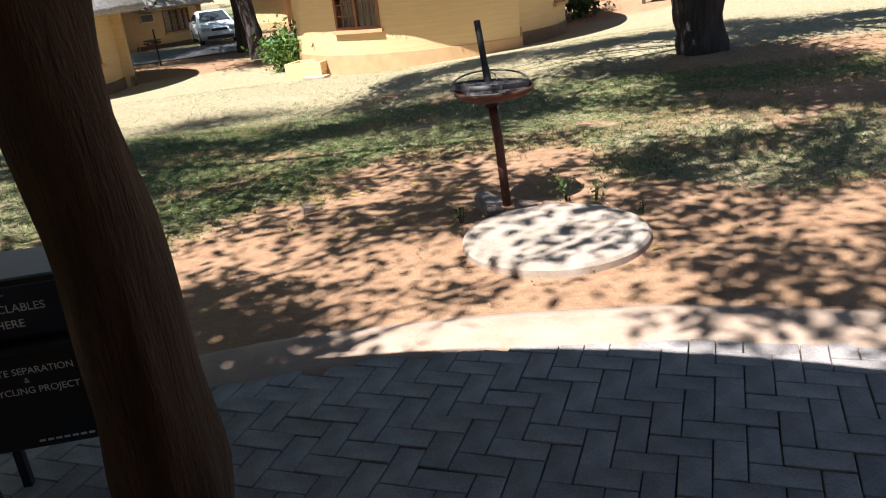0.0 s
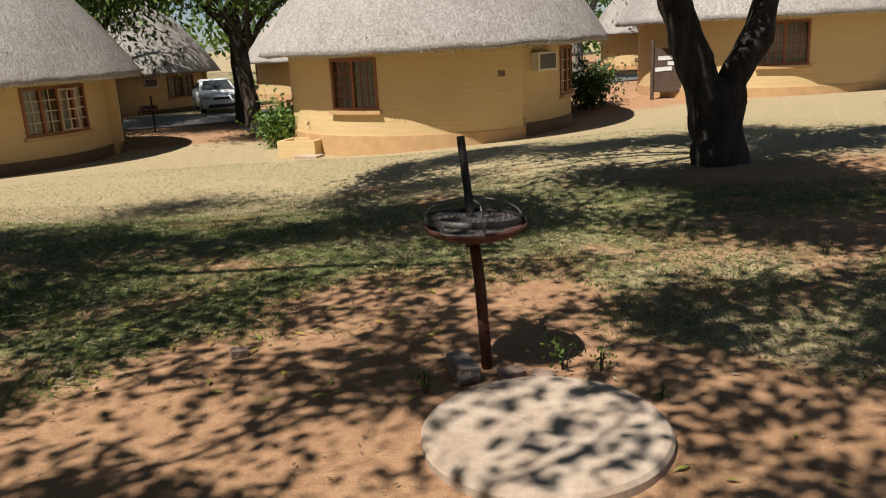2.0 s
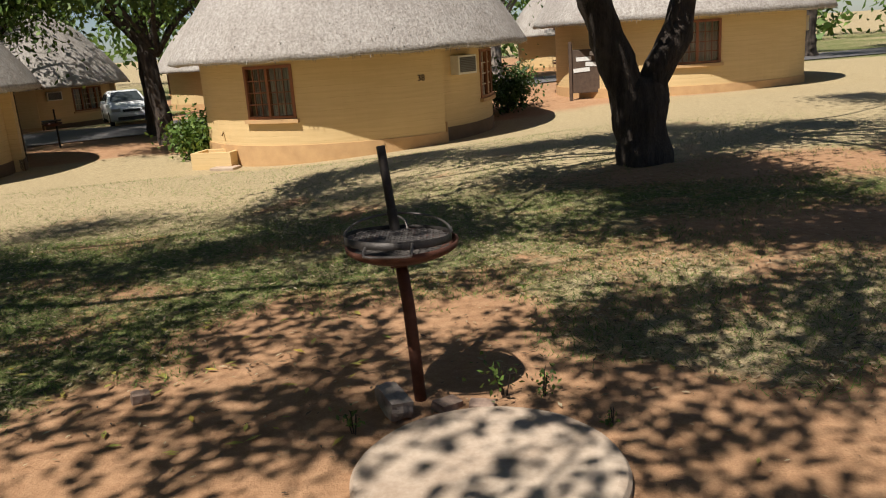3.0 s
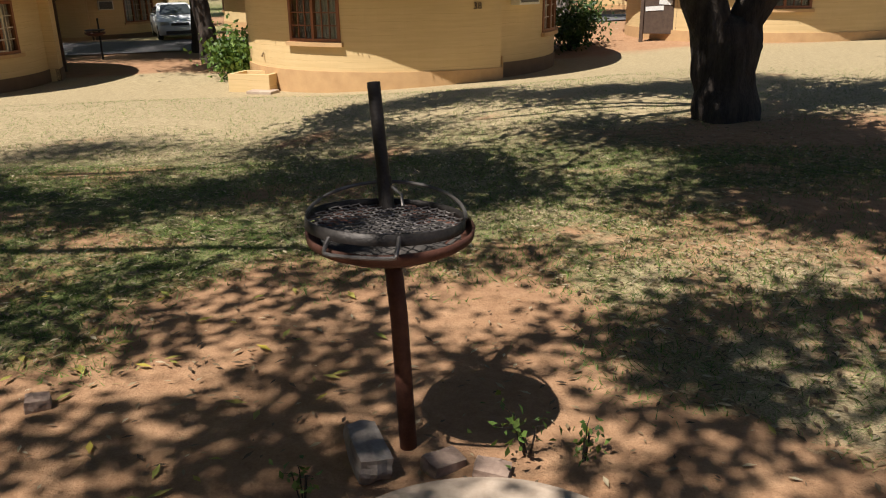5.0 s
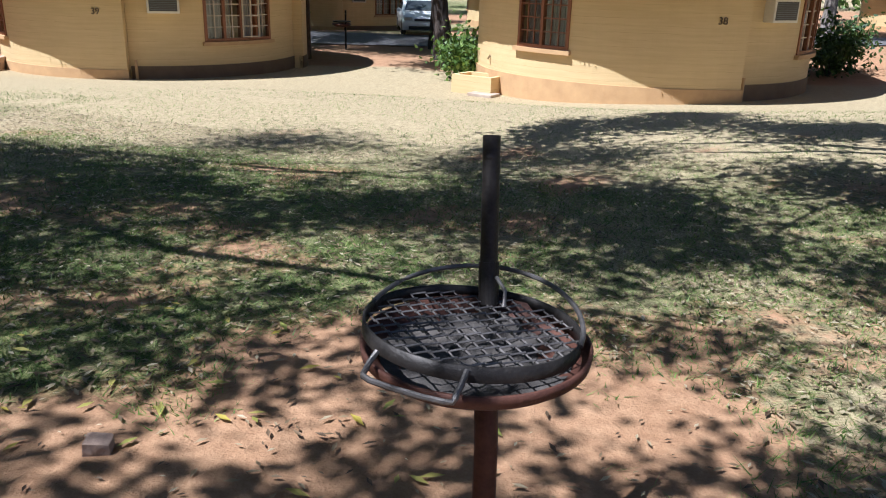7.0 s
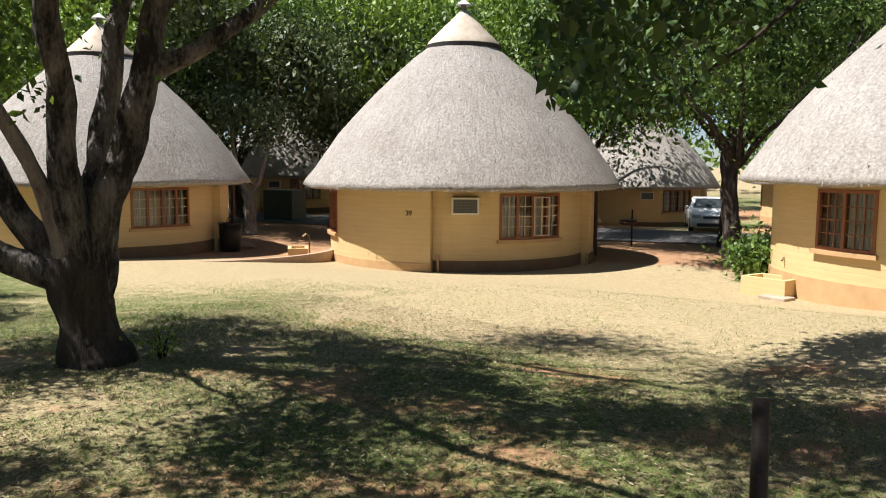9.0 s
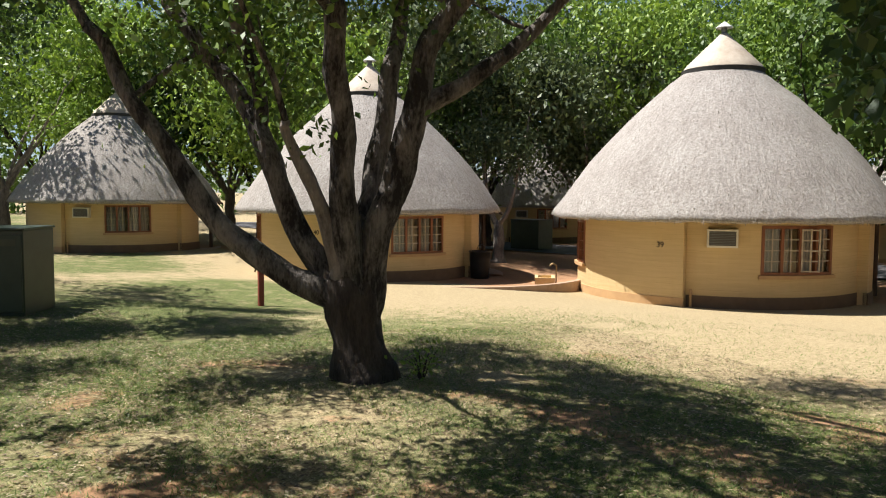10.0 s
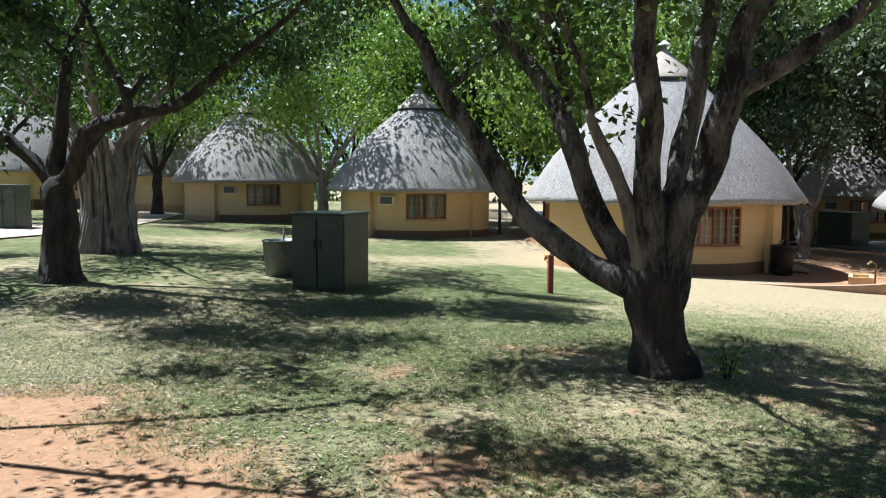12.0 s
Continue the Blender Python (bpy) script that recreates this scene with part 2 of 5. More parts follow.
M_SAND = surface("pale_sand", (0.55, 0.44, 0.33), (0.40, 0.29, 0.20), 3, 0.95, relief=0.3)


# ---- builders ----
def empty(name, x=0.0, y=0.0, z=0.0, rz=0.0):
    ob = new(name)
    ob.empty_display_size = 0.2
    ob.matrix_basis = pose(x, y, z, 0, 0, rz)
    return ob


def part(name, bm, mat, parent=None, label="", smooth=False):
    me = bpy.data.meshes.new(name)
    bm.to_mesh(me)
    bm.free()
    return mesh_part(name, me, mat, parent, label, smooth)


def mesh_part(name, me, mat, parent=None, label="", smooth=False):
    me.materials.append(mat)
    if smooth:
        me.polygons.foreach_set("use_smooth", [True] * len(me.polygons))
    ob = new(name, me)
    ob.parent = parent
    if label:
        ob["label"] = label
    return ob


def block(bm, x, y, z, sx, sy, sz, m=None, bevel=0.0):
    """A box with its centre at x, y, z, worn at the edges if bevel is given."""
    mat = (m or Matrix()) @ Matrix.Translation((x, y, z)) @ Matrix.Diagonal((sx, sy, sz, 1))
    made = bmesh.ops.create_cube(bm, size=1.0, matrix=mat)
    if bevel:
        edges = list({e for v in made["verts"] for e in v.link_edges})
        bmesh.ops.bevel(bm, geom=edges, offset=bevel, segments=2, affect="EDGES", profile=0.5)


def tube(bm, points, radii, n=8, rough=0.0, cap=True):
    """A tapered tube through points; rough makes its outline uneven."""
    points = [Vector(p) for p in points]
    rings = []
    ref = Vector((0.31, 0.95, 0.1))
    for i, p in enumerate(points):
        d = (points[min(i + 1, len(points) - 1)] - points[max(i - 1, 0)]).normalized()
        a = d.cross(ref)
        if a.length < 0.2:
            a = d.cross(Vector((1, 0, 0)))
        a.normalize()
        b = d.cross(a)
        ring = []
        for k in range(n):
            w = 2 * math.pi * k / n
            r = radii[i] * (1 + rough * noise.noise(p * 3.1 + Vector((math.cos(w), math.sin(w), 0)) * 1.7))
            ring.append(bm.verts.new(p + (a * math.cos(w) + b * math.sin(w)) * r))
        rings.append(ring)
    for r0, r1 in zip(rings, rings[1:]):
        for k in range(n):
            bm.faces.new((r0[k], r0[(k + 1) % n], r1[(k + 1) % n], r1[k]))
    if cap:
        bm.faces.new(rings[0][::-1])
        bm.faces.new(rings[-1])


def smooth_line(points, radii, steps=4, wobble=0.0):
    """Catmull-Rom through points, with radii in step."""
    P = [Vector(p) for p in points]
    out, rad = [], []
    for i in range(len(P) - 1):
        p0, p1, p2, p3 = P[max(i - 1, 0)], P[i], P[i + 1], P[min(i + 2, len(P) - 1)]
        for s in range(steps):
            t = s / steps
            q = 0.5 * (2 * p1 + (p2 - p0) * t + (2 * p0 - 5 * p1 + 4 * p2 - p3) * t * t + (3 * p1 - p0 - 3 * p2 + p3) * t ** 3)
            if wobble and (i or s):
                q = q + Vector(noise.noise_vector(q * 1.3)) * wobble
            out.append(q)
            rad.append(radii[i] * (1 - t) + radii[i + 1] * t)
    return out + [P[-1]], rad + [radii[-1]]


def lathe(bm, profile, n=48, cx=0.0, cy=0.0, uv=False):
    """Turns (radius, height) pairs round the z axis."""
    rings = [[bm.verts.new((cx + r * math.cos(2 * math.pi * k / n), cy + r * math.sin(2 * math.pi * k / n), z)) for k in range(n)] for r, z in profile]
    layer = bm.loops.layers.uv.new("UVMap") if uv else None
    m = len(rings) - 1
    for j in range(m):
        for k in range(n):
            f = bm.faces.new((rings[j][k], rings[j][(k + 1) % n], rings[j + 1][(k + 1) % n], rings[j + 1][k]))
            if uv:
                for loop, (u, v) in zip(f.loops, ((k, j), (k + 1, j), (k + 1, j + 1), (k, j + 1))):
                    loop[layer].uv = (u / n, v / m)


def arc_wall(bm, r_out, r_in, a0, a1, z0, z1, step=4.0):
    """A curved piece of wall between two angles in degrees, closed all round."""
    n = max(1, math.ceil((a1 - a0) / step))
    cols = []
    for i in range(n + 1):
        a = radians(a0 + (a1 - a0) * i / n)
        c, s = math.cos(a), math.sin(a)
        cols.append([bm.verts.new((r * c, r * s, z)) for r, z in ((r_out, z0), (r_out, z1), (r_in, z1), (r_in, z0))])
    for p, q in zip(cols, cols[1:]):
        for k in range(4):
            bm.faces.new((p[k], q[k], q[(k + 1) % 4], p[(k + 1) % 4]))
    bm.faces.new(cols[0])
    bm.faces.new(cols[-1][::-1])


# ---- ground ----
LEVELS = [(0, 6, 0), (0, 0, 0), (5, 5, 0), (4, 13, 0.0), (-5, 7, 0), (-4, 14, -0.35), (-13, 5, -0.15), (-16, 10, -0.6), (-14.7, 22.8, -1.1),
          (-5, 22, -1.0), (-1.7, 24.6, -0.75), (9, 29.5, -0.35), (12, 18, -0.1), (-22.5, 15.4, -0.85), (-34, 9.4, -0.55), (-43, 2, -0.25),
          (-14, 37, -1.1), (-20, 45, -1.4), (-37, 32, -1.0), (7, 50, -0.6), (-14, 0, 0), (-30, -8, 0), (0, -20, 0.1), (25, 10, 0.1)]


def gz(x, y):
    """Height of the lawn."""
    total = weight = 0.0
    for px, py, pz in LEVELS:
        d = (x - px) ** 2 + (y - py) ** 2
        w = 1.0 / (d + 6.0) ** 2
        total += w * pz
        weight += w
    return total / weight


def soil_at(x, y):
    """How bare the ground is: the trodden yard, and the earth under the trees between the huts."""
    n = noise.noise(Vector((x * 0.55, y * 0.55, 3.0))) * 0.9 + noise.noise(Vector((x * 1.9, y * 1.9, 8.0))) * 0.35
    yard = max(6.1, 8.1 - 1.4 * max(0.0, -x - 0.6) - 1.6 * max(0.0, x - 0.9)) + 1.3 * n - y if x > -2.2 else 6.1 + 1.3 * n - y
    yard = min(yard, x + 3.6 + n + (5.0 - y) * 0.6)
    patch = 0.9 - math.hypot((x - 4.6) / 2.6, (y - 11.6) / 1.3) + n * 0.5
    patch = max(patch, 1.0 - math.hypot((x - 3.9) / 2.2, (y - 8.9) / 1.2) + n * 0.6)
    gap = min(x + 14, -5.2 - x, y - 24.6) + n * 0.8
    gap2 = min(x - 1.5, 9.5 - x, y - 25.5) + n * 0.8
    gap3 = min(x + 34, -16.5 - x, y - 16.2 - 0.25 * (x + 18), 60 - y) + n * 0.8
    worn = -0.28 + 1.5 * noise.noise(Vector((x * 0.9, y * 0.9, 21.0))) + 0.6 * noise.noise(Vector((x * 3.1, y * 3.1, 4.0))) - 0.12 * max(0.0, y - 9.5) - 0.1 * max(0.0, -3 - x)
    west = 1.2 - math.hypot((x + 4.5) / 1.5, (y - 2.0) / 1.2) + n * 0.5
    return max(0.0, min(1.0, 0.35 + 0.55 * max(yard, patch, gap, gap2, gap3, west, worn)))


def dry_at(x, y):
    n = noise.noise(Vector((x * 0.25, y * 0.25, 1.0)))
    band = max(0.0, min(y - 11.0 - 0.05 * x, 40 - y)) * 0.22
    return max(0.0, min(1.0, 0.08 + band + 0.45 * n + 0.6 * math.exp(-((x - 2.6) / 1.5) ** 2 - ((y - 7.0) / 1.5) ** 2)))


def axis(parts):
    out = []
    for a, b, step in parts:
        out += list(np.arange(a, b, step))
    return out + [parts[-1][1]]


XS = axis([(-1500, -200, 260), (-200, -70, 26), (-70, -24, 1.5), (-24, -8, 0.6), (-8, 6, 0.16), (6, 16, 0.5), (16, 60, 2.0), (60, 200, 28), (200, 1500, 260)])
YS = axis([(-1500, -200, 260), (-200, -40, 32), (-40, -4, 2.0), (-4, 2.6, 0.4), (2.6, 13, 0.16), (13, 34, 0.6), (34, 70, 2.0), (70, 200, 26), (200, 1500, 260)])


def build_ground():
    verts, soil, dry = [], [], []
    for y in YS:
        for x in XS:
            near = -9 < x < 7 and 2 < y < 14
            z = gz(x, y)
            if near:
                z += 0.014 * noise.noise(Vector((x * 1.4, y * 1.4, 0))) + 0.008 * noise.noise(Vector((x * 4.2, y * 4.2, 5)))
            if math.hypot(x - 0.4, y + 1.2) < 5.3 and y < 4.3:
                z -= 0.06
            verts.append((x, y, z))
            far = max(abs(x), abs(y)) > 75
            soil.append(0.0 if far else soil_at(x, y))
            dry.append(0.5 if far else dry_at(x, y))
    nx = len(XS)
    faces = [(j * nx + i, j * nx + i + 1, (j + 1) * nx + i + 1, (j + 1) * nx + i) for j in range(len(YS) - 1) for i in range(nx - 1)]
    me = bpy.data.meshes.new("ground")
    me.from_pydata(verts, [], faces)
    for key, values in (("soil", soil), ("dry", dry)):
        me.attributes.new(key, "FLOAT", "POINT").data.foreach_set("value", values)
    ob = mesh_part("ground", me, M_GROUND, smooth=True)
    return tagged(ob, "lawn with trodden red earth and dry patches", "ground", kind="structure")


build_ground()


def strip(name, line, width, mat, label, category, lift=0.02):
    """A flat band laid on the lawn along a line."""
    pts, _ = smooth_line([(x, y, 0) for x, y in line], [1] * len(line), 8)
    bm = bmesh.new()
    rows = []
    for i, p in enumerate(pts):
        d = (pts[min(i + 1, len(pts) - 1)] - pts[max(i - 1, 0)]).normalized()
        side = Vector((-d.y, d.x, 0))
        row = []
        for k in range(7):
            q = p + side * width * (k / 6 - 0.5) * (1 + 0.08 * noise.noise(p * 0.6))
            row.append(bm.verts.new((q.x, q.y, gz(q.x, q.y) + lift)))
        rows.append(row)
    for a, b in zip(rows, rows[1:]):
        for k in range(6):
            bm.faces.new((a[k], b[k], b[k + 1], a[k + 1]))
    return tagged(part(name, bm, mat, smooth=True), label, category, kind="structure")


strip("road", [(-60, 22), (-40, 25.5), (-28, 29.5), (-13, 34.5), (-2, 38), (10, 42), (34, 47)], 6.5, M_ROAD, "grey asphalt lane behind the huts, dappled with shade", "road", 0.05)
strip("sand_path", [(-75, -9), (-50, -4.5), (-38, -4), (-27, -5), (-14, -16)], 3.4, M_SAND, "pale sand track beyond the trees", "path", 0.05)


# ---- huts ----
WALL_H, EAVE_Z = 2.5, 2.27


def window(hut, r, a0, a1, z0, z1, panels, dressed, open_leaf=-1):
    """A curved window of several panels between two angles, with bars, panes, sill and curtain."""
    win = empty("window")
    win.parent = hut
    deg = lambda metres: math.degrees(metres / r)
    bm = bmesh.new()
    arc_wall(bm, r + 0.03, r - 0.09, a0, a1, z0, z0 + 0.07)
    arc_wall(bm, r + 0.03, r - 0.09, a0, a1, z1 - 0.07, z1)
    w = deg(0.07)
    for i in range(panels + 1):
        c = a0 + w / 2 + (a1 - a0 - w) * i / panels
        arc_wall(bm, r + 0.028, r - 0.085, c - w / 2, c + w / 2, z0 + 0.07, z1 - 0.07)
    part("window_frame", bm, M_FRAME, win, "red-brown varnished wooden frame")
    bm = bmesh.new()
    arc_wall(bm, r + 0.10, r - 0.02, a0 - deg(0.06), a1 + deg(0.06), z0 - 0.09, z0 - 0.004)
    part("window_sill", bm, M_PLINTH, win)
    for i in range(panels):
        p0 = a0 + w + (a1 - a0 - w) * i / panels
        p1 = a0 + (a1 - a0 - w) * (i + 1) / panels
        if i == open_leaf:
            leaf = empty("open_casement")
            leaf.parent = win
            c = radians(p0)
            leaf.matrix_basis = pose((r + 0.04) * math.cos(c), (r + 0.04) * math.sin(c), 0, 0, 0, p0 + 68)
            width = radians(p1 - p0) * r
            bm = bmesh.new()
            for z in np.linspace(z0 + 0.1, z1 - 0.1, 5):
                block(bm, width / 2, 0, z, width, 0.03, 0.03)
            for x in (0.0, width / 2, width):
                block(bm, x, 0.002, (z0 + z1) / 2, 0.032, 0.032, z1 - z0 - 0.16)
            part("casement_frame", bm, M_BAR, leaf, "pale painted casement swung open")
            continue
        bm = bmesh.new()
        arc_wall(bm, r - 0.03, r - 0.036, p0, p1, z0 + 0.07, z1 - 0.07, 9)
        pane = part("pane", bm, M_GLASS, win)
        pane.visible_shadow = False
        for z in np.linspace(z0 + 0.07, z1 - 0.07, 5)[1:-1]:
            bm = bmesh.new()
            arc_wall(bm, r - 0.004, r - 0.026, p0, p1, z - 0.012, z + 0.012, 9)
            part("glazing_bar", bm, M_BAR if dressed else M_FRAME, win)
        for f in (1 / 3, 2 / 3) if panels < 3 else (0.5,):
            c = p0 + (p1 - p0) * f
            bm = bmesh.new()
            arc_wall(bm, r - 0.003, r - 0.027, c - deg(0.012), c + deg(0.012), z0 + 0.07, z1 - 0.07, 9)
            part("glazing_bar", bm, M_BAR if dressed else M_FRAME, win)
    bm = bmesh.new()
    n = 60
    rows = []
    for i in range(n + 1):
        a = radians(a0 + (a1 - a0) * i / n)
        rr = r - 0.24 + 0.03 * math.sin(i * 1.9)
        rows.append([bm.verts.new((rr * math.cos(a), rr * math.sin(a), z)) for z in (z0 - 0.05, z1 + 0.05)])
    for i in range(n):
        if panels < 3 or not n * 0.42 < i < n * 0.58:
            bm.faces.new((rows[i][0], rows[i + 1][0], rows[i + 1][1], rows[i][1]))
    part("curtain", bm, M_CURTAIN, win, "pale drawn curtain", True)


def thatch_roof(hut, s, seed):
    rnd = random.Random(seed)
    R = 4.78
    prof = [(R - 0.42, EAVE_Z + 0.22), (R - 0.10, EAVE_Z - 0.03), (R, EAVE_Z + 0.02), (R * 0.985, EAVE_Z + 0.16), (R * 0.94, EAVE_Z + 0.48), (R * 0.87, EAVE_Z + 0.98),
            (R * 0.78, EAVE_Z + 1.55), (R * 0.67, EAVE_Z + 2.15), (R * 0.55, EAVE_Z + 2.75), (R * 0.43, EAVE_Z + 3.28), (R * 0.31, EAVE_Z + 3.78), (R * 0.21, EAVE_Z + 4.15)]
    bm = bmesh.new()
    lathe(bm, prof, 96, uv=True)
    for v in bm.verts:
        q = v.co * 1.1 + Vector((seed * 7.0, 0, 0))
        v.co += v.normal * 0.0 + Vector((v.co.x, v.co.y, 0)).normalized() * (0.05 * noise.noise(q)) + Vector((0, 0, 0.05 * noise.noise(q * 1.7)))
    roof = part("roof", bm, M_THATCH, hut, "weathered grey thatch with a shaggy eave", True)
    # loose straw along the eave and scattered over the slope
    verts, faces = [], []
    for i in range(1500):
        a = rnd.uniform(0, 2 * math.pi)
        if i < 900:
            r, z, drop = R - rnd.uniform(-0.005, 0.16), EAVE_Z + rnd.uniform(-0.02, 0.10), rnd.uniform(0.03, 0.11)
        else:
            j = rnd.randrange(3, len(prof) - 2)
            t = rnd.random()
            r, z = prof[j][0] * (1 - t) + prof[j + 1][0] * t + 0.05, prof[j][1] * (1 - t) + prof[j + 1][1] * t + 0.02
            drop = rnd.uniform(0.04, 0.10)
        w = rnd.uniform(0.006, 0.02) / r
        out = rnd.uniform(-0.02, 0.05)
        k = len(verts)
        verts += [(r * math.cos(a - w), r * math.sin(a - w), z), (r * math.cos(a + w), r * math.sin(a + w), z),
                  ((r + out) * math.cos(a + w * 0.3), (r + out) * math.sin(a + w * 0.3), z - drop)]
        faces.append((k, k + 1, k + 2))
    me = bpy.data.meshes.new("loose_straw")
    me.from_pydata(verts, [], faces)
    tagged(mesh_part("loose_straw", me, M_FRINGE, roof), kind="stuff")
    # mortar cap with its flashing and vent
    bm = bmesh.new()
    lathe(bm, [(1.13, EAVE_Z + 4.030), (1.15, EAVE_Z + 4.170), (1.06, EAVE_Z + 4.190)], 48)
    part("flashing", bm, M_TAR, hut, "black band under the cap")
    bm = bmesh.new()
    lathe(bm, [(1.10, EAVE_Z + 4.1905), (1.06, EAVE_Z + 4.270), (0.8, EAVE_Z + 4.530), (0.5, EAVE_Z + 4.830), (0.25, EAVE_Z + 5.070), (0.10, EAVE_Z + 5.230), (0.02, EAVE_Z + 5.240)], 48)
    cap = part("roof_cap", bm, M_CAP, hut, "stained pale mortar cone", True)
    bm = bmesh.new()
    lathe(bm, [(0.085, EAVE_Z + 5.190), (0.085, EAVE_Z + 5.410), (0.02, EAVE_Z + 5.410)], 16)
    part("vent_pipe", bm, M_ZINC, cap)
    bm = bmesh.new()
    lathe(bm, [(0.23, EAVE_Z + 5.370), (0.24, EAVE_Z + 5.395), (0.03, EAVE_Z + 5.560), (0.0, EAVE_Z + 5.565)], 20)
    part("vent_cowl", bm, M_TIN, cap, "white tin cowl")


def aircon(hut, r, a):
    ac = empty("air_conditioner", r * math.cos(radians(a)), r * math.sin(radians(a)), 1.62, a)
    ac.parent = hut
    bm = bmesh.new()
    block(bm, 0.02, 0, 0.225, 0.42, 0.72, 0.45, bevel=0.015)
    part("casing", bm, M_AC, ac, "cream metal casing")
    bm = bmesh.new()
    block(bm, 0.228, 0, 0.225, 0.012, 0.62, 0.35)
    grille = part("grille", bm, M_AC_DARK, ac, "dark slotted grille")
    bm = bmesh.new()
    block(bm, 0.237, 0, 0.225, 0.008, 0.60, 0.012)
    first = part("slat", bm, M_ZINC, grille)
    first.location.z = -0.14
    for i in range(1, 8):
        o = first.copy()
        scene.collection.objects.link(o)
        o.location.z = -0.14 + 0.04 * i


def hut(x, y, z, corner, s, label, seed, number="", open_leaf=-1, lit_plinth=True):
    """A round thatched hut. corner: the bearing in degrees of the step in its wall."""
    h = tagged(empty("thatched_hut", x, y, z, corner), label, "hut", group="thatched huts of the camp")
    h.scale = (s, s, s)
    RO, RI = 4.0, 3.74
    w1 = (-70.0, -51.0)
    w2 = (27.0, 57.0)
    zs, zh = 0.95, 2.16
    bm = bmesh.new()
    arc_wall(bm, RO, RO - 0.24, -185, w1[0], -0.6, WALL_H)
    arc_wall(bm, RO, RO - 0.24, w1[0], w1[1], -0.6, zs)
    arc_wall(bm, RO, RO - 0.24, w1[0], w1[1], zh, WALL_H)
    arc_wall(bm, RO, RO - 0.24, w1[1], 0, -0.6, WALL_H)
    arc_wall(bm, RI, RI - 0.24, 0, w2[0], -0.6, WALL_H)
    arc_wall(bm, RI, RI - 0.24, w2[0], w2[1], -0.6, zs)
    arc_wall(bm, RI, RI - 0.24, w2[0], w2[1], zh, WALL_H)
    arc_wall(bm, RI, RI - 0.24, w2[1], 78, -0.6, WALL_H)
    arc_wall(bm, RO, RI - 0.24, 78, 98, -0.6, WALL_H)
    arc_wall(bm, 2.75, 2.5, 98, 175, -0.6, WALL_H)
    bmesh.ops.recalc_face_normals(bm, faces=bm.faces)
    part("wall", bm, M_WALL, h, "yellow painted masonry in rough courses")
    bm = bmesh.new()
    arc_wall(bm, RO + 0.025, RO - 0.1, -185, 0.3, -0.6, 0.34)
    part("plinth", bm, M_PLINTH, h, "ochre painted plinth")
    # plinth from the recess to the end wall, darker than the outer one
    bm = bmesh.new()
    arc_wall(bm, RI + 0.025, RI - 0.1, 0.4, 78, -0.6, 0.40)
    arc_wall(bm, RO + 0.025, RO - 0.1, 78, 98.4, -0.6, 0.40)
    part("plinth", bm, M_PLINTH_DARK, h, "dark brown plinth of the recess")
    bm = bmesh.new()
    lathe(bm, [(0.01, WALL_H - 0.02), (RI - 0.26, WALL_H - 0.02), (RI - 0.26, WALL_H + 0.03), (0.01, WALL_H + 0.03)], 40)
    part("ceiling", bm, M_ROOM, h)
    bm = bmesh.new()
    lathe(bm, [(4.9, -0.5), (4.9, 0.02), (4.75, 0.05), (0.01, 0.05)], 64)
    sector = [f for f in bm.faces if not 88 < math.degrees(math.atan2(f.calc_center_median().y, f.calc_center_median().x)) % 360 < 188]
    bmesh.ops.delete(bm, geom=sector, context="FACES")
    part("stoep", bm, M_KERB, h, "low mortar porch floor")
    bm = bmesh.new()
    block(bm, 2.78, 0, 1.02, 0.06, 0.92, 2.04, pose(0, 0, 0, 0, 0, 134), 0.01)
    part("door", bm, M_FRAME, h, "closed brown wooden door")
    window(h, RO, *w1, zs, zh, 2, False)
    window(h, RI, *w2, zs, zh, 4, True, open_leaf)
    aircon(h, RI, 13)
    for k in range(9):
        a = radians(96 + k * 10)
        bm = bmesh.new()
        tube(bm, [(3.3 * math.cos(a), 3.3 * math.sin(a), EAVE_Z + 1.20), (4.86 * math.cos(a), 4.86 * math.sin(a), EAVE_Z - 0.09)], [0.06, 0.05], 7, 0.2)
        part("rafter", bm, M_RAFTER, h)
    for a in (112, 160):
        bm = bmesh.new()
        tube(bm, [(4.3 * math.cos(radians(a)), 4.3 * math.sin(radians(a)), -0.3), (4.28 * math.cos(radians(a)), 4.28 * math.sin(radians(a)), EAVE_Z + 0.36)], [0.09, 0.075], 9, 0.2)
        part("post", bm, M_RAFTER, h)
    bm = bmesh.new()
    tube(bm, [(RI + 0.09, 0.16, -0.3), (RI + 0.09, 0.16, 0.55)], [0.035, 0.035], 8)
    part("drain_pipe", bm, M_PLINTH, h)
    if number:
        cu = bpy.data.curves.new("house_number", "FONT")
        cu.body, cu.size, cu.extrude, cu.align_x = number, 0.20, 0.006, "CENTER"
        cu.materials.append(M_RAFTER)
        t = new("house_number", cu)
        t.parent = h
        a = -8.5
        t.matrix_basis = pose((RO + 0.015) * math.cos(radians(a)), (RO + 0.015) * math.sin(radians(a)), 1.58, 0, 0, a) @ pose(0, 0, 0, 90, 0, 90)
    thatch_roof(h, s, seed)
    return h


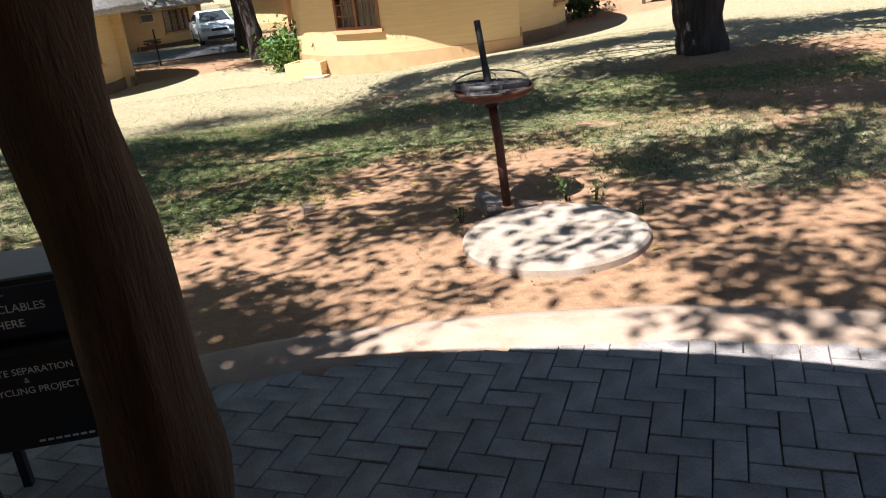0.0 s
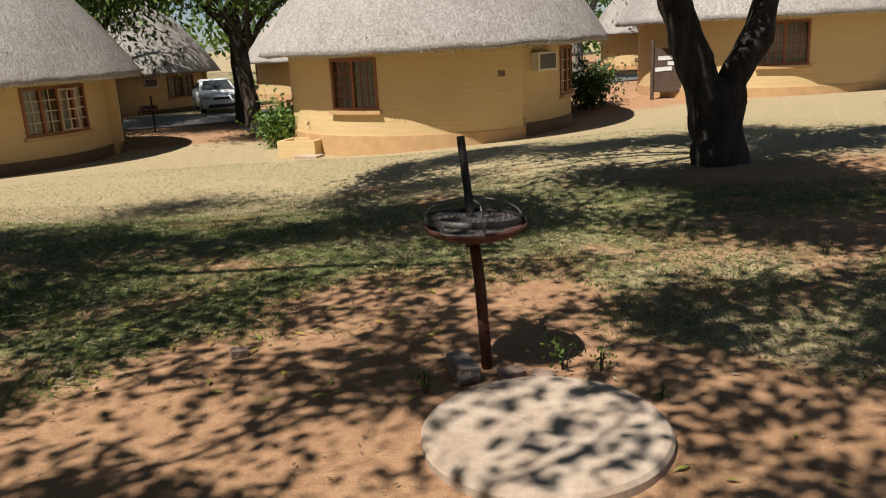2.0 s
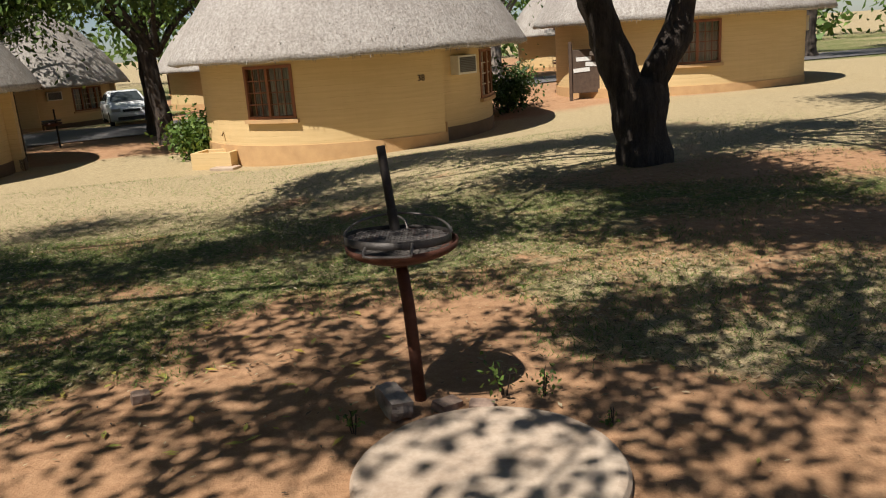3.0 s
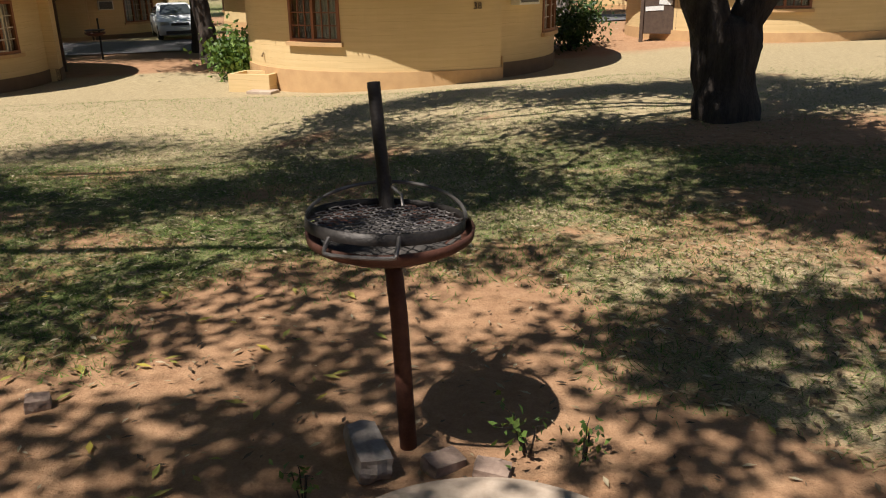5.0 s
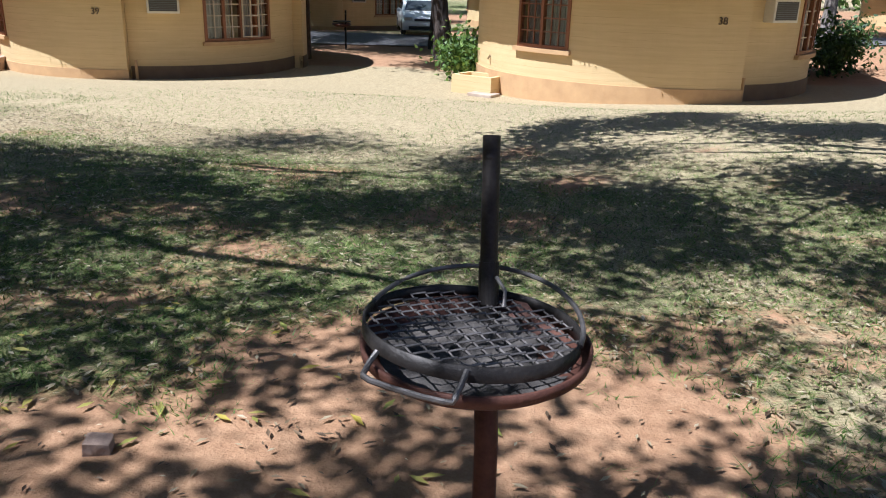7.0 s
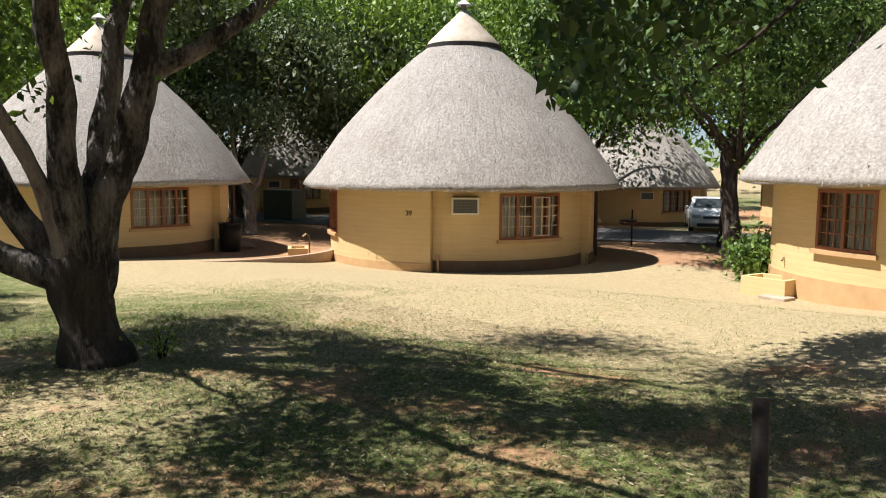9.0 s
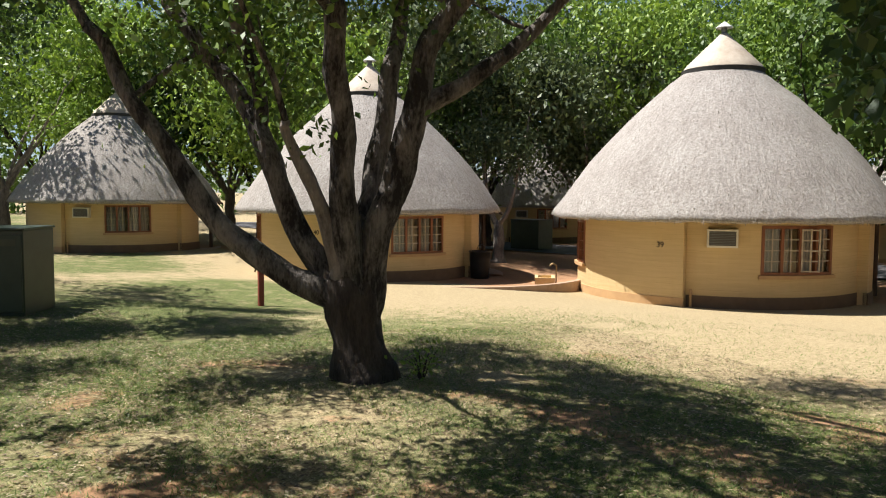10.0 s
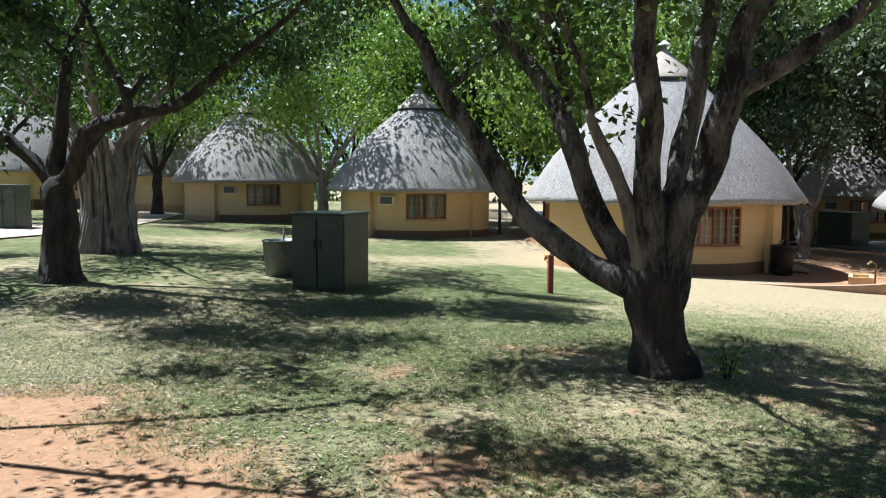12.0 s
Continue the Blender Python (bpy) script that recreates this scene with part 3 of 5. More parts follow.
LABEL = "round yellow hut with grey thatched roof"
hut(-14.7, 22.85, -1.12, -61.5, 1.0, LABEL + ", casement open", 1, "39", 2)
hut(-1.75, 24.6, -0.80, -53.0, 1.0, LABEL + ", beside a bush", 2, "38")
hut(-22.7, 15.5, -0.85, -42.0, 0.90, LABEL + " behind a forked tree", 3, "40")
hut(-34.0, 9.5, -0.60, -45.0, 0.85, LABEL + ", dappled by leaf shade", 4)
hut(-42.0, 1.9, -0.3, -29.0, 0.85, LABEL + ", mostly in shade", 5)
hut(-20.5, 44.9, -1.5, -66.0, 0.95, LABEL + ", beside the lane", 6)
hut(8.55, 29.6, -0.45, -38.0, 1.0, LABEL + ", beyond a dark trunk", 7)
hut(-37.5, 33.5, -1.05, -60.0, 0.92, LABEL + ", far off among trees", 8)
hut(9.5, 54.0, -0.7, -40.0, 0.95, LABEL + ", across the lane", 9)
hut(-12.0, 52.0, -1.3, -100.0, 0.95, LABEL + ", far behind the car", 10)
hut(-58.0, -14.0, 0.0, 20.0, 0.95, LABEL + ", far along the sand track", 11)
hut(-53.0, -2.5, -0.1, 120.0, 0.9, LABEL + ", its porch in shade", 12)


# ---- trees ----
def leaves(name, spots, count, size, spread, mat, parent, seed, drape=0.0, label="", floor=-99.0, reach=99.0):
    """A crown of single leaves strewn round the given spots, in one mesh."""
    rng = np.random.default_rng(seed)
    spots = np.array(spots, dtype=float)
    pick = rng.integers(0, len(spots), count)
    off = rng.normal(0, 1, (count, 3))
    off *= spread * (0.45 + 0.8 * rng.random((count, 1)))
    off[:, 2] *= 0.75
    p = spots[pick] + off
    p[:, 2] -= drape * np.abs(off[:, 0])
    keep = (p[:, 2] > floor) & (np.hypot(p[:, 0], p[:, 1]) < reach)
    p = p[keep]
    count = len(p)
    d = rng.normal(0, 1, (count, 3))
    d[:, 2] -= 0.5 + drape
    d /= np.linalg.norm(d, axis=1)[:, None]
    e = np.cross(d, rng.normal(0, 1, (count, 3)))
    e /= np.linalg.norm(e, axis=1)[:, None] + 1e-6
    L = size * (0.6 + 0.8 * rng.random((count, 1)))
    n = np.cross(d, e) * L * 0.12
    quad = np.stack([p, p + d * L * 0.5 + e * L * 0.26 + n, p + d * L, p + d * L * 0.5 - e * L * 0.26 + n], 1).reshape(-1, 3)
    me = bpy.data.meshes.new(name)
    me.vertices.add(count * 4)
    me.vertices.foreach_set("co", quad.ravel())
    me.loops.add(count * 4)
    me.loops.foreach_set("vertex_index", np.arange(count * 4))
    me.polygons.add(count)
    me.polygons.foreach_set("loop_start", np.arange(count) * 4)
    me.update(calc_edges=True)
    return mesh_part(name, me, mat, parent, label)


def grow(rnd, start, way, length, radius, depth, out, tips):
    """A branch that bends and forks; adds (points, radii) to out and leafy spots to tips."""
    pts, p, d = [Vector(start)], Vector(start), Vector(way).normalized()
    steps = 4
    for i in range(steps):
        d = (d + Vector((rnd.uniform(-1, 1), rnd.uniform(-1, 1), rnd.uniform(-0.5, 0.7))) * 0.24).normalized()
        p = p + d * length / steps
        pts.append(p)
        if depth <= 1 and i >= 1:
            tips.append(p)
    end = radius * (0.62 if depth else 0.35)
    out.append((pts, [radius + (end - radius) * i / steps for i in range(steps + 1)]))
    if depth:
        for k in range(2 if depth > 1 else 3):
            w = (d + Vector((rnd.uniform(-1, 1), rnd.uniform(-1, 1), rnd.uniform(-0.45, 0.75))) * 0.85).normalized()
            grow(rnd, pts[-1 - (k > 1)], w, length * rnd.uniform(0.62, 0.85), end * 0.82, depth - 1, out, tips)


def tree(name, x, y, label, seed, limbs, trunk_r, trunk_h, crown, leaf_n, leaf_size, leaf_mat, spread, bark=M_BARK, depth=2, lean=(0, 0), flare=1.5, z=None, drape=0.1, pale=None, floor=1.2, reach=99.0, limb_bark=None, gap=None, leafy=False):
    """A tapered, flared trunk, limbs (each a list of points from the fork and a radius) and a crown of leaves."""
    rnd = random.Random(seed)
    base = Vector((x, y, gz(x, y) if z is None else z))
    t = tagged(empty(name, *base), label, "tree")
    bm = bmesh.new()
    top = Vector((lean[0], lean[1], trunk_h))
    pts = [Vector((0, 0, -0.25)), Vector((0, 0, 0.04)), top * 0.12, top * 0.4, top * 0.78, top, top * 1.14]
    tube(bm, *smooth_line(pts, [trunk_r * flare * 1.15, trunk_r * flare, trunk_r * 1.18, trunk_r, trunk_r * 1.0, trunk_r * 0.9, trunk_r * 0.3], 3, 0.03), 18, 0.30)
    part("trunk", bm, bark, t, smooth=True)
    tips, twigs = [], []
    for k, (points, radius) in enumerate(limbs):
        line = [Vector(p) for p in points]
        rad = [radius * (0.86 - 0.48 * i / (len(line) - 1)) for i in range(len(line))]
        bm = bmesh.new()
        tube(bm, *smooth_line(line, rad, 5, 0.10), 12, 0.35)
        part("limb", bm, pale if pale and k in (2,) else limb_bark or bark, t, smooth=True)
        if leafy:
            tips += line[1:] + [(a + b) / 2 for a, b in zip(line[1:], line[2:])]
        way = (line[-1] - line[-2]).normalized()
        grow(rnd, line[-1], way, 1.6 * crown, rad[-1] * 0.85, depth, twigs, tips)
        if len(line) > 3:
            side = Vector((rnd.uniform(-1, 1), rnd.uniform(-1, 1), rnd.uniform(0.1, 0.8)))
            grow(rnd, line[-2], side, 1.3 * crown, rad[-2] * 0.45, max(1, depth - 1), twigs, tips)
    bm = bmesh.new()
    for pts, rad in twigs:
        if min(p.z for p in pts) < floor or max(math.hypot(p.x, p.y) for p in pts) > reach:
            continue
        tube(bm, pts, rad, 6, 0.1, cap=False)
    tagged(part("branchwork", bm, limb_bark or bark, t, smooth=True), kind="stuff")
    if gap:
        tips = [p for p in tips if math.hypot(p.x - gap[0], p.y - gap[1]) > gap[2]]
    if leaf_n:
        leaves("crown", tips, leaf_n, leaf_size, spread, leaf_mat, t, seed, drape, "", floor, reach)
    return t


def spray(rnd, n, start_h, reach, rise):
    """n limbs that leave a trunk's top all round."""
    out = []
    for k in range(n):
        a = 2 * math.pi * (k + rnd.uniform(-0.25, 0.25)) / n
        c, s, q = math.cos(a), math.sin(a), rnd.uniform(0.8, 1.2)
        out.append(([(0, 0, start_h * 0.93), (c * reach * 0.35, s * reach * 0.35, start_h + rise * 0.35 * q), (c * reach * 0.75, s * reach * 0.75, start_h + rise * 0.75 * q),
                     (c * reach, s * reach, start_h + rise * q)], rnd.uniform(0.09, 0.15)))
    return out


U = Vector((0.403, 0.915, 0))
W = Vector((-0.915, 0.403, 0))


def side_limb(radius, *points):
    """A limb laid out by its reach to the side, its height and its depth."""
    return [tuple(U * u + W * w + Vector((0, 0, v))) for u, v, w in points], radius


def enlarged(limbs, k, drop):
    """Limbs grown k times and sunk by drop."""
    return [([(x * k, y * k, z * k - drop) for x, y, z in points], radius * k) for points, radius in limbs]


FORKED = [
    side_limb(0.16, (-0.12, 0.70, 0.0), (-0.34, 0.90, 0.0), (-0.8, 1.12, 0.1), (-1.3, 1.55, 0.2), (-1.7, 2.05, 0.3), (-2.0, 2.6, 0.35), (-2.4, 3.2, 0.4)),
    side_limb(0.16, (-0.14, 0.65, 0.03), (-0.30, 1.0, 0.05), (-0.6, 1.5, 0.2), (-0.85, 2.1, 0.3), (-1.1, 2.5, 0.45), (-1.4, 3.0, 0.6), (-1.8, 3.6, 0.8)),
    side_limb(0.10, (-0.22, 1.0, -0.1), (-0.33, 1.5, -0.15), (-0.5, 1.95, -0.2), (-0.66, 2.36, -0.3)),
    side_limb(0.18, (-0.10, 0.6, -0.05), (-0.13, 1.0, -0.1), (-0.16, 1.75, -0.2), (-0.18, 2.5, -0.3), (-0.28, 3.2, -0.45), (-0.4, 3.9, -0.7)),
    side_limb(0.15, (-0.05, 0.6, 0.05), (-0.02, 1.0, 0.1), (0.08, 1.9, 0.25), (0.18, 2.75, 0.4), (0.35, 3.3, 0.6), (0.45, 3.9, 0.9)),
    side_limb(0.18, (-0.05, 0.6, -0.02), (0.03, 1.0, -0.05), (0.24, 1.75, -0.1), (0.42, 2.4, -0.15), (0.5, 2.9, -0.2), (0.78, 3.3, -0.3), (1.1, 3.8, -0.5)),
    side_limb(0.10, (0.45, 2.45, -0.15), (0.95, 2.75, -0.2), (1.45, 3.15, -0.25), (1.85, 3.5, -0.4)),
    side_limb(0.07, (0.45, 3.9, 0.9), (1.2, 4.5, -0.5), (2.0, 4.9, -2.0), (2.4, 5.2, -3.4)),
    side_limb(0.07, (-0.4, 3.9, -0.7), (-0.6, 4.5, -1.8), (-0.3, 4.9, -3.0), (0.2, 5.1, -4.2)),
    side_limb(0.09, (-0.95, 2.3, 0.35), (-1.02, 2.9, 0.3), (-1.08, 3.4, 0.3), (-1.1, 4.0, 0.2)),
]
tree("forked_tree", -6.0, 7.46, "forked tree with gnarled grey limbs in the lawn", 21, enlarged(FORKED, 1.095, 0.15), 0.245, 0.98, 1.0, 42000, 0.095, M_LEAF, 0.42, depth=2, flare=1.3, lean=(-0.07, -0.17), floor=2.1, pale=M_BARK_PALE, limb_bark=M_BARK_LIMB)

rnd = random.Random(5)
SPLIT = [
    ([(-0.07, 0, 0.30), (-0.20, -0.02, 0.95), (-0.50, -0.07, 1.7), (-0.76, -0.2, 2.5), (-0.9, -0.7, 3.4), (-1.6, -1.6, 4.4)], 0.30),
    ([(0.07, 0, 0.30), (0.19, 0.03, 0.95), (0.48, 0.1, 1.7), (0.72, 0.2, 2.5), (1.0, 0.1, 3.4), (1.7, -0.4, 4.5)], 0.26),
    ([(-0.62, -0.2, 2.5), (-1.3, 0.3, 3.3), (-2.0, 0.5, 4.0), (-2.8, 0.4, 4.6)], 0.11),
    ([(0.68, 0.2, 2.5), (1.2, 0.9, 3.3), (1.8, 1.4, 4.0), (2.6, 1.8, 4.6)], 0.11),
    ([(-0.9, -0.7, 3.4), (-1.3, -1.9, 3.9), (-1.8, -3.0, 4.1), (-2.4, -4.0, 4.2)], 0.10),
    ([(1.0, 0.1, 3.4), (1.3, -1.4, 4.0), (1.4, -2.8, 4.3), (1.2, -4.0, 4.4)], 0.10),
    ([(-0.9, -0.7, 3.4), (-1.8, -1.7, 4.0), (-2.6, -2.6, 4.2), (-3.2, -3.4, 4.2)], 0.08),
    ([(-0.62, -0.2, 2.5), (-0.9, -2.0, 3.9), (-0.8, -3.4, 4.5), (-0.6, -4.4, 4.6)], 0.08),
    ([(-0.9, -0.7, 3.4), (-2.2, -0.9, 4.0), (-3.2, -1.1, 4.2), (-4.0, -1.3, 4.1)], 0.07),
    ([(-0.9, -0.7, 3.4), (-2.0, -1.3, 3.7), (-2.9, -1.8, 3.5), (-3.5, -2.1, 3.3)], 0.08),
    ([(-0.9, -0.7, 3.4), (-2.4, -0.7, 4.1), (-3.5, -0.6, 4.1), (-4.3, -0.5, 3.6)], 0.08),
    ([(1.0, 0.1, 3.4), (2.4, -1.0, 4.0), (3.6, -1.8, 4.3), (4.6, -2.4, 4.4)], 0.10),
]
tree("forked_tree", 3.08, 12.5, "dark twin-stemmed shade tree on the lawn", 22, SPLIT, 0.30, 0.95, 1.15, 90000, 0.14, M_LEAF_DARK, 0.46, depth=2, drape=0.25, flare=1.22, floor=2.3, reach=6.4, gap=(-0.6, -5.6, 2.6))

SPREADING = [
    side_limb(0.20, (0, 1.5, 0), (0.35, 2.0, 0.0), (0.75, 2.55, 0.0), (1.35, 2.8, 0.1), (2.1, 2.95, 0.2), (2.9, 3.55, 0.3)),
    side_limb(0.18, (0, 1.5, 0), (-0.15, 2.1, 0.1), (-0.05, 2.9, 0.2), (0.0, 3.8, 0.3), (0.3, 4.6, 0.4)),
    side_limb(0.16, (0, 1.5, 0), (-0.5, 2.1, 0.0), (-1.2, 2.6, -0.1), (-2.1, 2.9, -0.2), (-3.0, 3.5, -0.3)),
    side_limb(0.10, (1.35, 2.8, 0.1), (1.3, 3.3, 0.0), (1.0, 3.9, -0.1), (0.8, 4.6, -0.3)),
    side_limb(0.11, (0.1, 2.0, 0.2), (0.5, 2.9, 0.8), (1.2, 3.9, 1.4), (2.0, 4.6, 2.2)),
]
tree("spreading_tree", -13.75, 0.1, "dark spreading tree with low bent limbs", 23, SPREADING, 0.27, 1.6, 1.2, 44000, 0.13, M_LEAF_DARK, 0.5, flare=1.4, drape=0.25)
fig = tree("strangler_fig", -20.6, -0.6, "fig with a pale braided trunk of aerial roots", 24, spray(rnd, 7, 2.4, 2.6, 2.2), 0.60, 2.5, 1.3, 26000, 0.17, M_LEAF_DARK, 0.7, bark=M_BARK_PALE, flare=1.15, drape=0.35)
for k in range(46):
    a = 2 * math.pi * k / 46 + rnd.uniform(-0.1, 0.1)
    r0, r1, tw = rnd.uniform(0.66, 0.86), rnd.uniform(0.62, 1.0), rnd.uniform(-0.4, 0.4)
    bm = bmesh.new()
    tube(bm, *smooth_line([(r0 * math.cos(a), r0 * math.sin(a), -0.1), (0.60 * math.cos(a + tw * 0.5), 0.60 * math.sin(a + tw * 0.5), 1.0),
                           (0.66 * math.cos(a + tw), 0.66 * math.sin(a + tw), 1.9), (r1 * math.cos(a + tw * 1.4), r1 * math.sin(a + tw * 1.4), 2.9)], [0.07, 0.045, 0.045, 0.03], 3, 0.03), 6)
    part("aerial_root", bm, M_BARK_PALE, fig, smooth=True)

OVERHEAD = [
    ([(0, 0, 2.1), (1.2, 1.2, 3.6), (2.4, 2.6, 4.6), (3.6, 3.6, 5.0), (4.2, 5.0, 5.2)], 0.034),
    ([(0.6, 0.6, 2.9), (2.2, 1.6, 4.2), (3.6, 2.4, 4.9), (5.0, 3.2, 5.2), (5.7, 4.5, 5.4)], 0.024),
    ([(1.2, 1.2, 3.6), (1.6, 3.0, 4.8), (2.4, 4.4, 5.3), (3.6, 5.6, 5.5)], 0.024),
    ([(2.4, 4.4, 5.3), (3.3, 5.0, 5.3), (4.2, 5.7, 5.5), (5.0, 6.0, 5.5)], 0.02),
    ([(3.6, 3.6, 5.0), (4.4, 4.3, 5.3), (5.0, 4.9, 5.4), (5.7, 5.3, 5.6)], 0.024),
    ([(0, 0, 2.1), (-0.6, 1.6, 3.8), (-1.2, 3.0, 4.8), (-1.6, 4.0, 5.2)], 0.045),
    ([(0, 0, 2.1), (0.6, 1.8, 3.8), (1.0, 3.2, 4.9), (1.2, 4.0, 5.2)], 0.04),
    ([(2.4, 4.4, 5.3), (2.9, 5.6, 5.6), (3.9, 6.6, 5.8), (4.9, 7.2, 5.8)], 0.024),
    ([(1.2, 1.2, 3.6), (1.5, 2.3, 4.5), (2.1, 3.3, 5.0), (1.9, 4.3, 5.2)], 0.024),
    ([(0, 0, 2.1), (1.6, 0.5, 3.6), (2.9, 1.2, 4.4), (3.7, 2.0, 4.8)], 0.03),
]
tree("overhanging_tree", -6.1, -0.3, "shade tree leaning over the yard from the porch side", 28, OVERHEAD, 0.24, 2.2, 1.1, 46000, 0.12, M_LEAF, 0.27, floor=3.3, depth=2, lean=(0.3, 0.3), leafy=True)

# trees between and behind the huts
tree("shade_tree", -8.0, 27.4, "dark leaning tree at the edge of the lane", 25, spray(rnd, 6, 2.9, 2.2, 2.2), 0.24, 3.0, 1.2, 24000, 0.17, M_LEAF, 0.6, lean=(-0.35, 0.1), drape=0.25)
tree("shade_tree", -9.75, 31.3, "dark straight tree near the parked car", 26, spray(rnd, 6, 3.2, 2.2, 2.4), 0.25, 3.3, 1.2, 22000, 0.19, M_LEAF_DARK, 0.65)
tree("slender_tree", -24.0, 21.6, "slender forked tree with grey bark", 27, [([(0, 0, 1.3), (-0.3, -0.2, 2.0), (-0.45, -0.4, 3.2), (-0.5, -0.4, 4.6)], 0.13), ([(0, 0, 1.3), (0.4, 0.2, 2.1), (0.5, 0.4, 3.0), (0.8, 0.6, 4.4)], 0.12)], 0.20, 1.4, 0.9, 9000, 0.16, M_LEAF_GREY, 0.5, bark=M_BARK_PALE)
BACK = [(-29.5, 23.3, 1.25, M_LEAF), (-24.8, 26.8, 1.05, M_LEAF_GREY), (-22, 30, 1.35, M_LEAF_PALE), (-29, 21.5, 1.2, M_LEAF_GREY), (-33, 27, 1.5, M_LEAF_GREY), (-40, 21, 1.5, M_LEAF_GREY), (-43, 12, 1.4, M_LEAF_PALE), (-39, 15.5, 1.2, M_LEAF),
        (-48, 7.5, 1.5, M_LEAF), (-52, -7, 1.5, M_LEAF_DARK), (-21.5, 38.5, 1.4, M_LEAF), (-25, 51, 1.7, M_LEAF), (-14, 58, 1.7, M_LEAF_DARK), (-2, 55, 1.6, M_LEAF_DARK),
        (20, 45, 1.5, M_LEAF_PALE), (3.5, 43, 1.3, M_LEAF), (-66, -22, 1.7, M_LEAF), (-62, 12, 1.8, M_LEAF_DARK), (-50, 32, 1.8, M_LEAF_GREY), (-30, 60, 1.9, M_LEAF_GREY), (-46, 48, 1.9, M_LEAF), (32, 34, 1.5, M_LEAF_PALE), (-40, -10, 1.5, M_LEAF_DARK), (-30, 36, 1.5, M_LEAF), (-35.5, 16, 1.15, M_LEAF_DARK), (-29.5, 16.5, 1.0, M_LEAF_PALE), (-45, 26, 1.7, M_LEAF), (-37.6, 5.4, 1.25, M_LEAF_PALE), (-46, -3.5, 1.3, M_LEAF_PALE), (-8, 45, 1.5, M_LEAF), (-15, 29.5, 1.15, M_LEAF)]
for k, (bx, by, bs, bmat) in enumerate(BACK):
    r = random.Random(60 + k)
    tree("woodland_tree", bx, by, "leafy tree rising behind the huts", 60 + k, spray(r, 7, 1.8 * bs, 2.0 * bs, 2.9 * bs), 0.2 * bs, 1.9 * bs, bs, 26000, 0.21, bmat, 0.9, depth=2, drape=0.4,
         bark=M_BARK_PALE if k % 2 else M_BARK)


def far_wood():
    """The wood that closes the distance, all round the camp."""
    rng = random.Random(9)
    spots = []
    for k in range(800):
        a = rng.uniform(0, 2 * math.pi)
        r = rng.uniform(70, 105)
        x, y = -15 + r * math.cos(a), 15 + r * math.sin(a)
        for j in range(5):
            spots.append((x + rng.uniform(-2, 2), y + rng.uniform(-2, 2), rng.uniform(0.3, 9.5)))
    ob = leaves("far_wood", spots, 150000, 0.85, 1.7, M_LEAF, None, 31)
    tagged(ob, "dense green bush closing the distance", "woods", kind="stuff")


far_wood()


def bush(x, y, label, seed, size, count, mat, leaf=0.10):
    rng = random.Random(seed)
    b = tagged(empty("bush", x, y, gz(x, y)), label, "bush")
    tips, bm = [], bmesh.new()
    for k in range(12 if size > 0.3 else 4):
        w = Vector((rng.uniform(-1, 1), rng.uniform(-1, 1), rng.uniform(0.9, 1.9))).normalized() * size * rng.uniform(0.6, 1.1)
        tube(bm, [(0, 0, -0.05), w * 0.5 + Vector((0, 0, 0.05)), w], [0.016 * min(1, size + 0.1), 0.010 * min(1, size + 0.1), 0.004 * min(1, size + 0.1)], 5, cap=False)
        tips += [w * 0.4, w * 0.7, w * 0.9, w]
    tagged(part("stalk", bm, M_BARK, b), kind="stuff")
    leaves("foliage", tips, count, leaf, size * 0.22, mat, b, seed)
    return b


bush(-5.9, 23.6, "leafy green bush beside the hut wall", 1, 1.15, 2600, M_LEAF, 0.13)
bush(2.6, 27.2, "dark shrub at the corner of the hut", 2, 1.3, 2600, M_LEAF_DARK, 0.13)
bush(-5.66, 7.9, "small green shoots at the foot of the trunk", 3, 0.34, 170, M_LEAF_PALE, 0.05)
bush(0.80, 6.02, "thin weed growing by the concrete slab", 4, 0.21, 46, M_LEAF, 0.034)
bush(0.98, 5.98, "small weed on the red earth", 5, 0.14, 44, M_LEAF, 0.03)
bush(0.10, 5.72, "small weed beside the slab", 6, 0.11, 30, M_LEAF, 0.03)
bush(1.24, 5.66, "tiny weed at the rim of the slab", 7, 0.08, 22, M_LEAF, 0.028)


# ---- grass and litter ----
def lawn():
    rng = np.random.default_rng(3)
    pts = []
    for x0, x1, y0, y1, n in ((-9, 6.5, 5.2, 11, 190000), (-14, 9, 11, 19, 90000), (-13, -2.0, 0.5, 6, 120000), (-16, -8, 5, 14, 60000)):
        xs, ys = rng.uniform(x0, x1, n), rng.uniform(y0, y1, n)
        for x, y in zip(xs, ys):
            if rng.random() < (math.hypot(x, y - 4) - 8.5) / 7.5:
                continue
            if soil_at(x, y) < 0.5 + 0.25 * rng.random() and noise.noise(Vector((x * 1.1, y * 1.1, 9))) > -0.35:
                pts.append((x, y, gz(x, y)))
    p = np.array(pts)
    n = len(p)
    a = rng.uniform(0, 2 * np.pi, n)
    h = rng.uniform(0.010, 0.042, n)
    w = rng.uniform(0.0016, 0.0042, n)
    side = np.stack([np.cos(a), np.sin(a), 0 * a], 1) * w[:, None]
    tip = np.stack([rng.normal(0, 0.035, n), rng.normal(0, 0.035, n), h], 1)
    v = np.stack([p - side, p + side, p + tip], 1).reshape(-1, 3)
    me = bpy.data.meshes.new("grass")
    me.from_pydata(v.tolist(), [], np.arange(n * 3).reshape(-1, 3).tolist())
    tagged(mesh_part("grass", me, M_GRASS), "short green and straw lawn grass", "grass", kind="stuff")


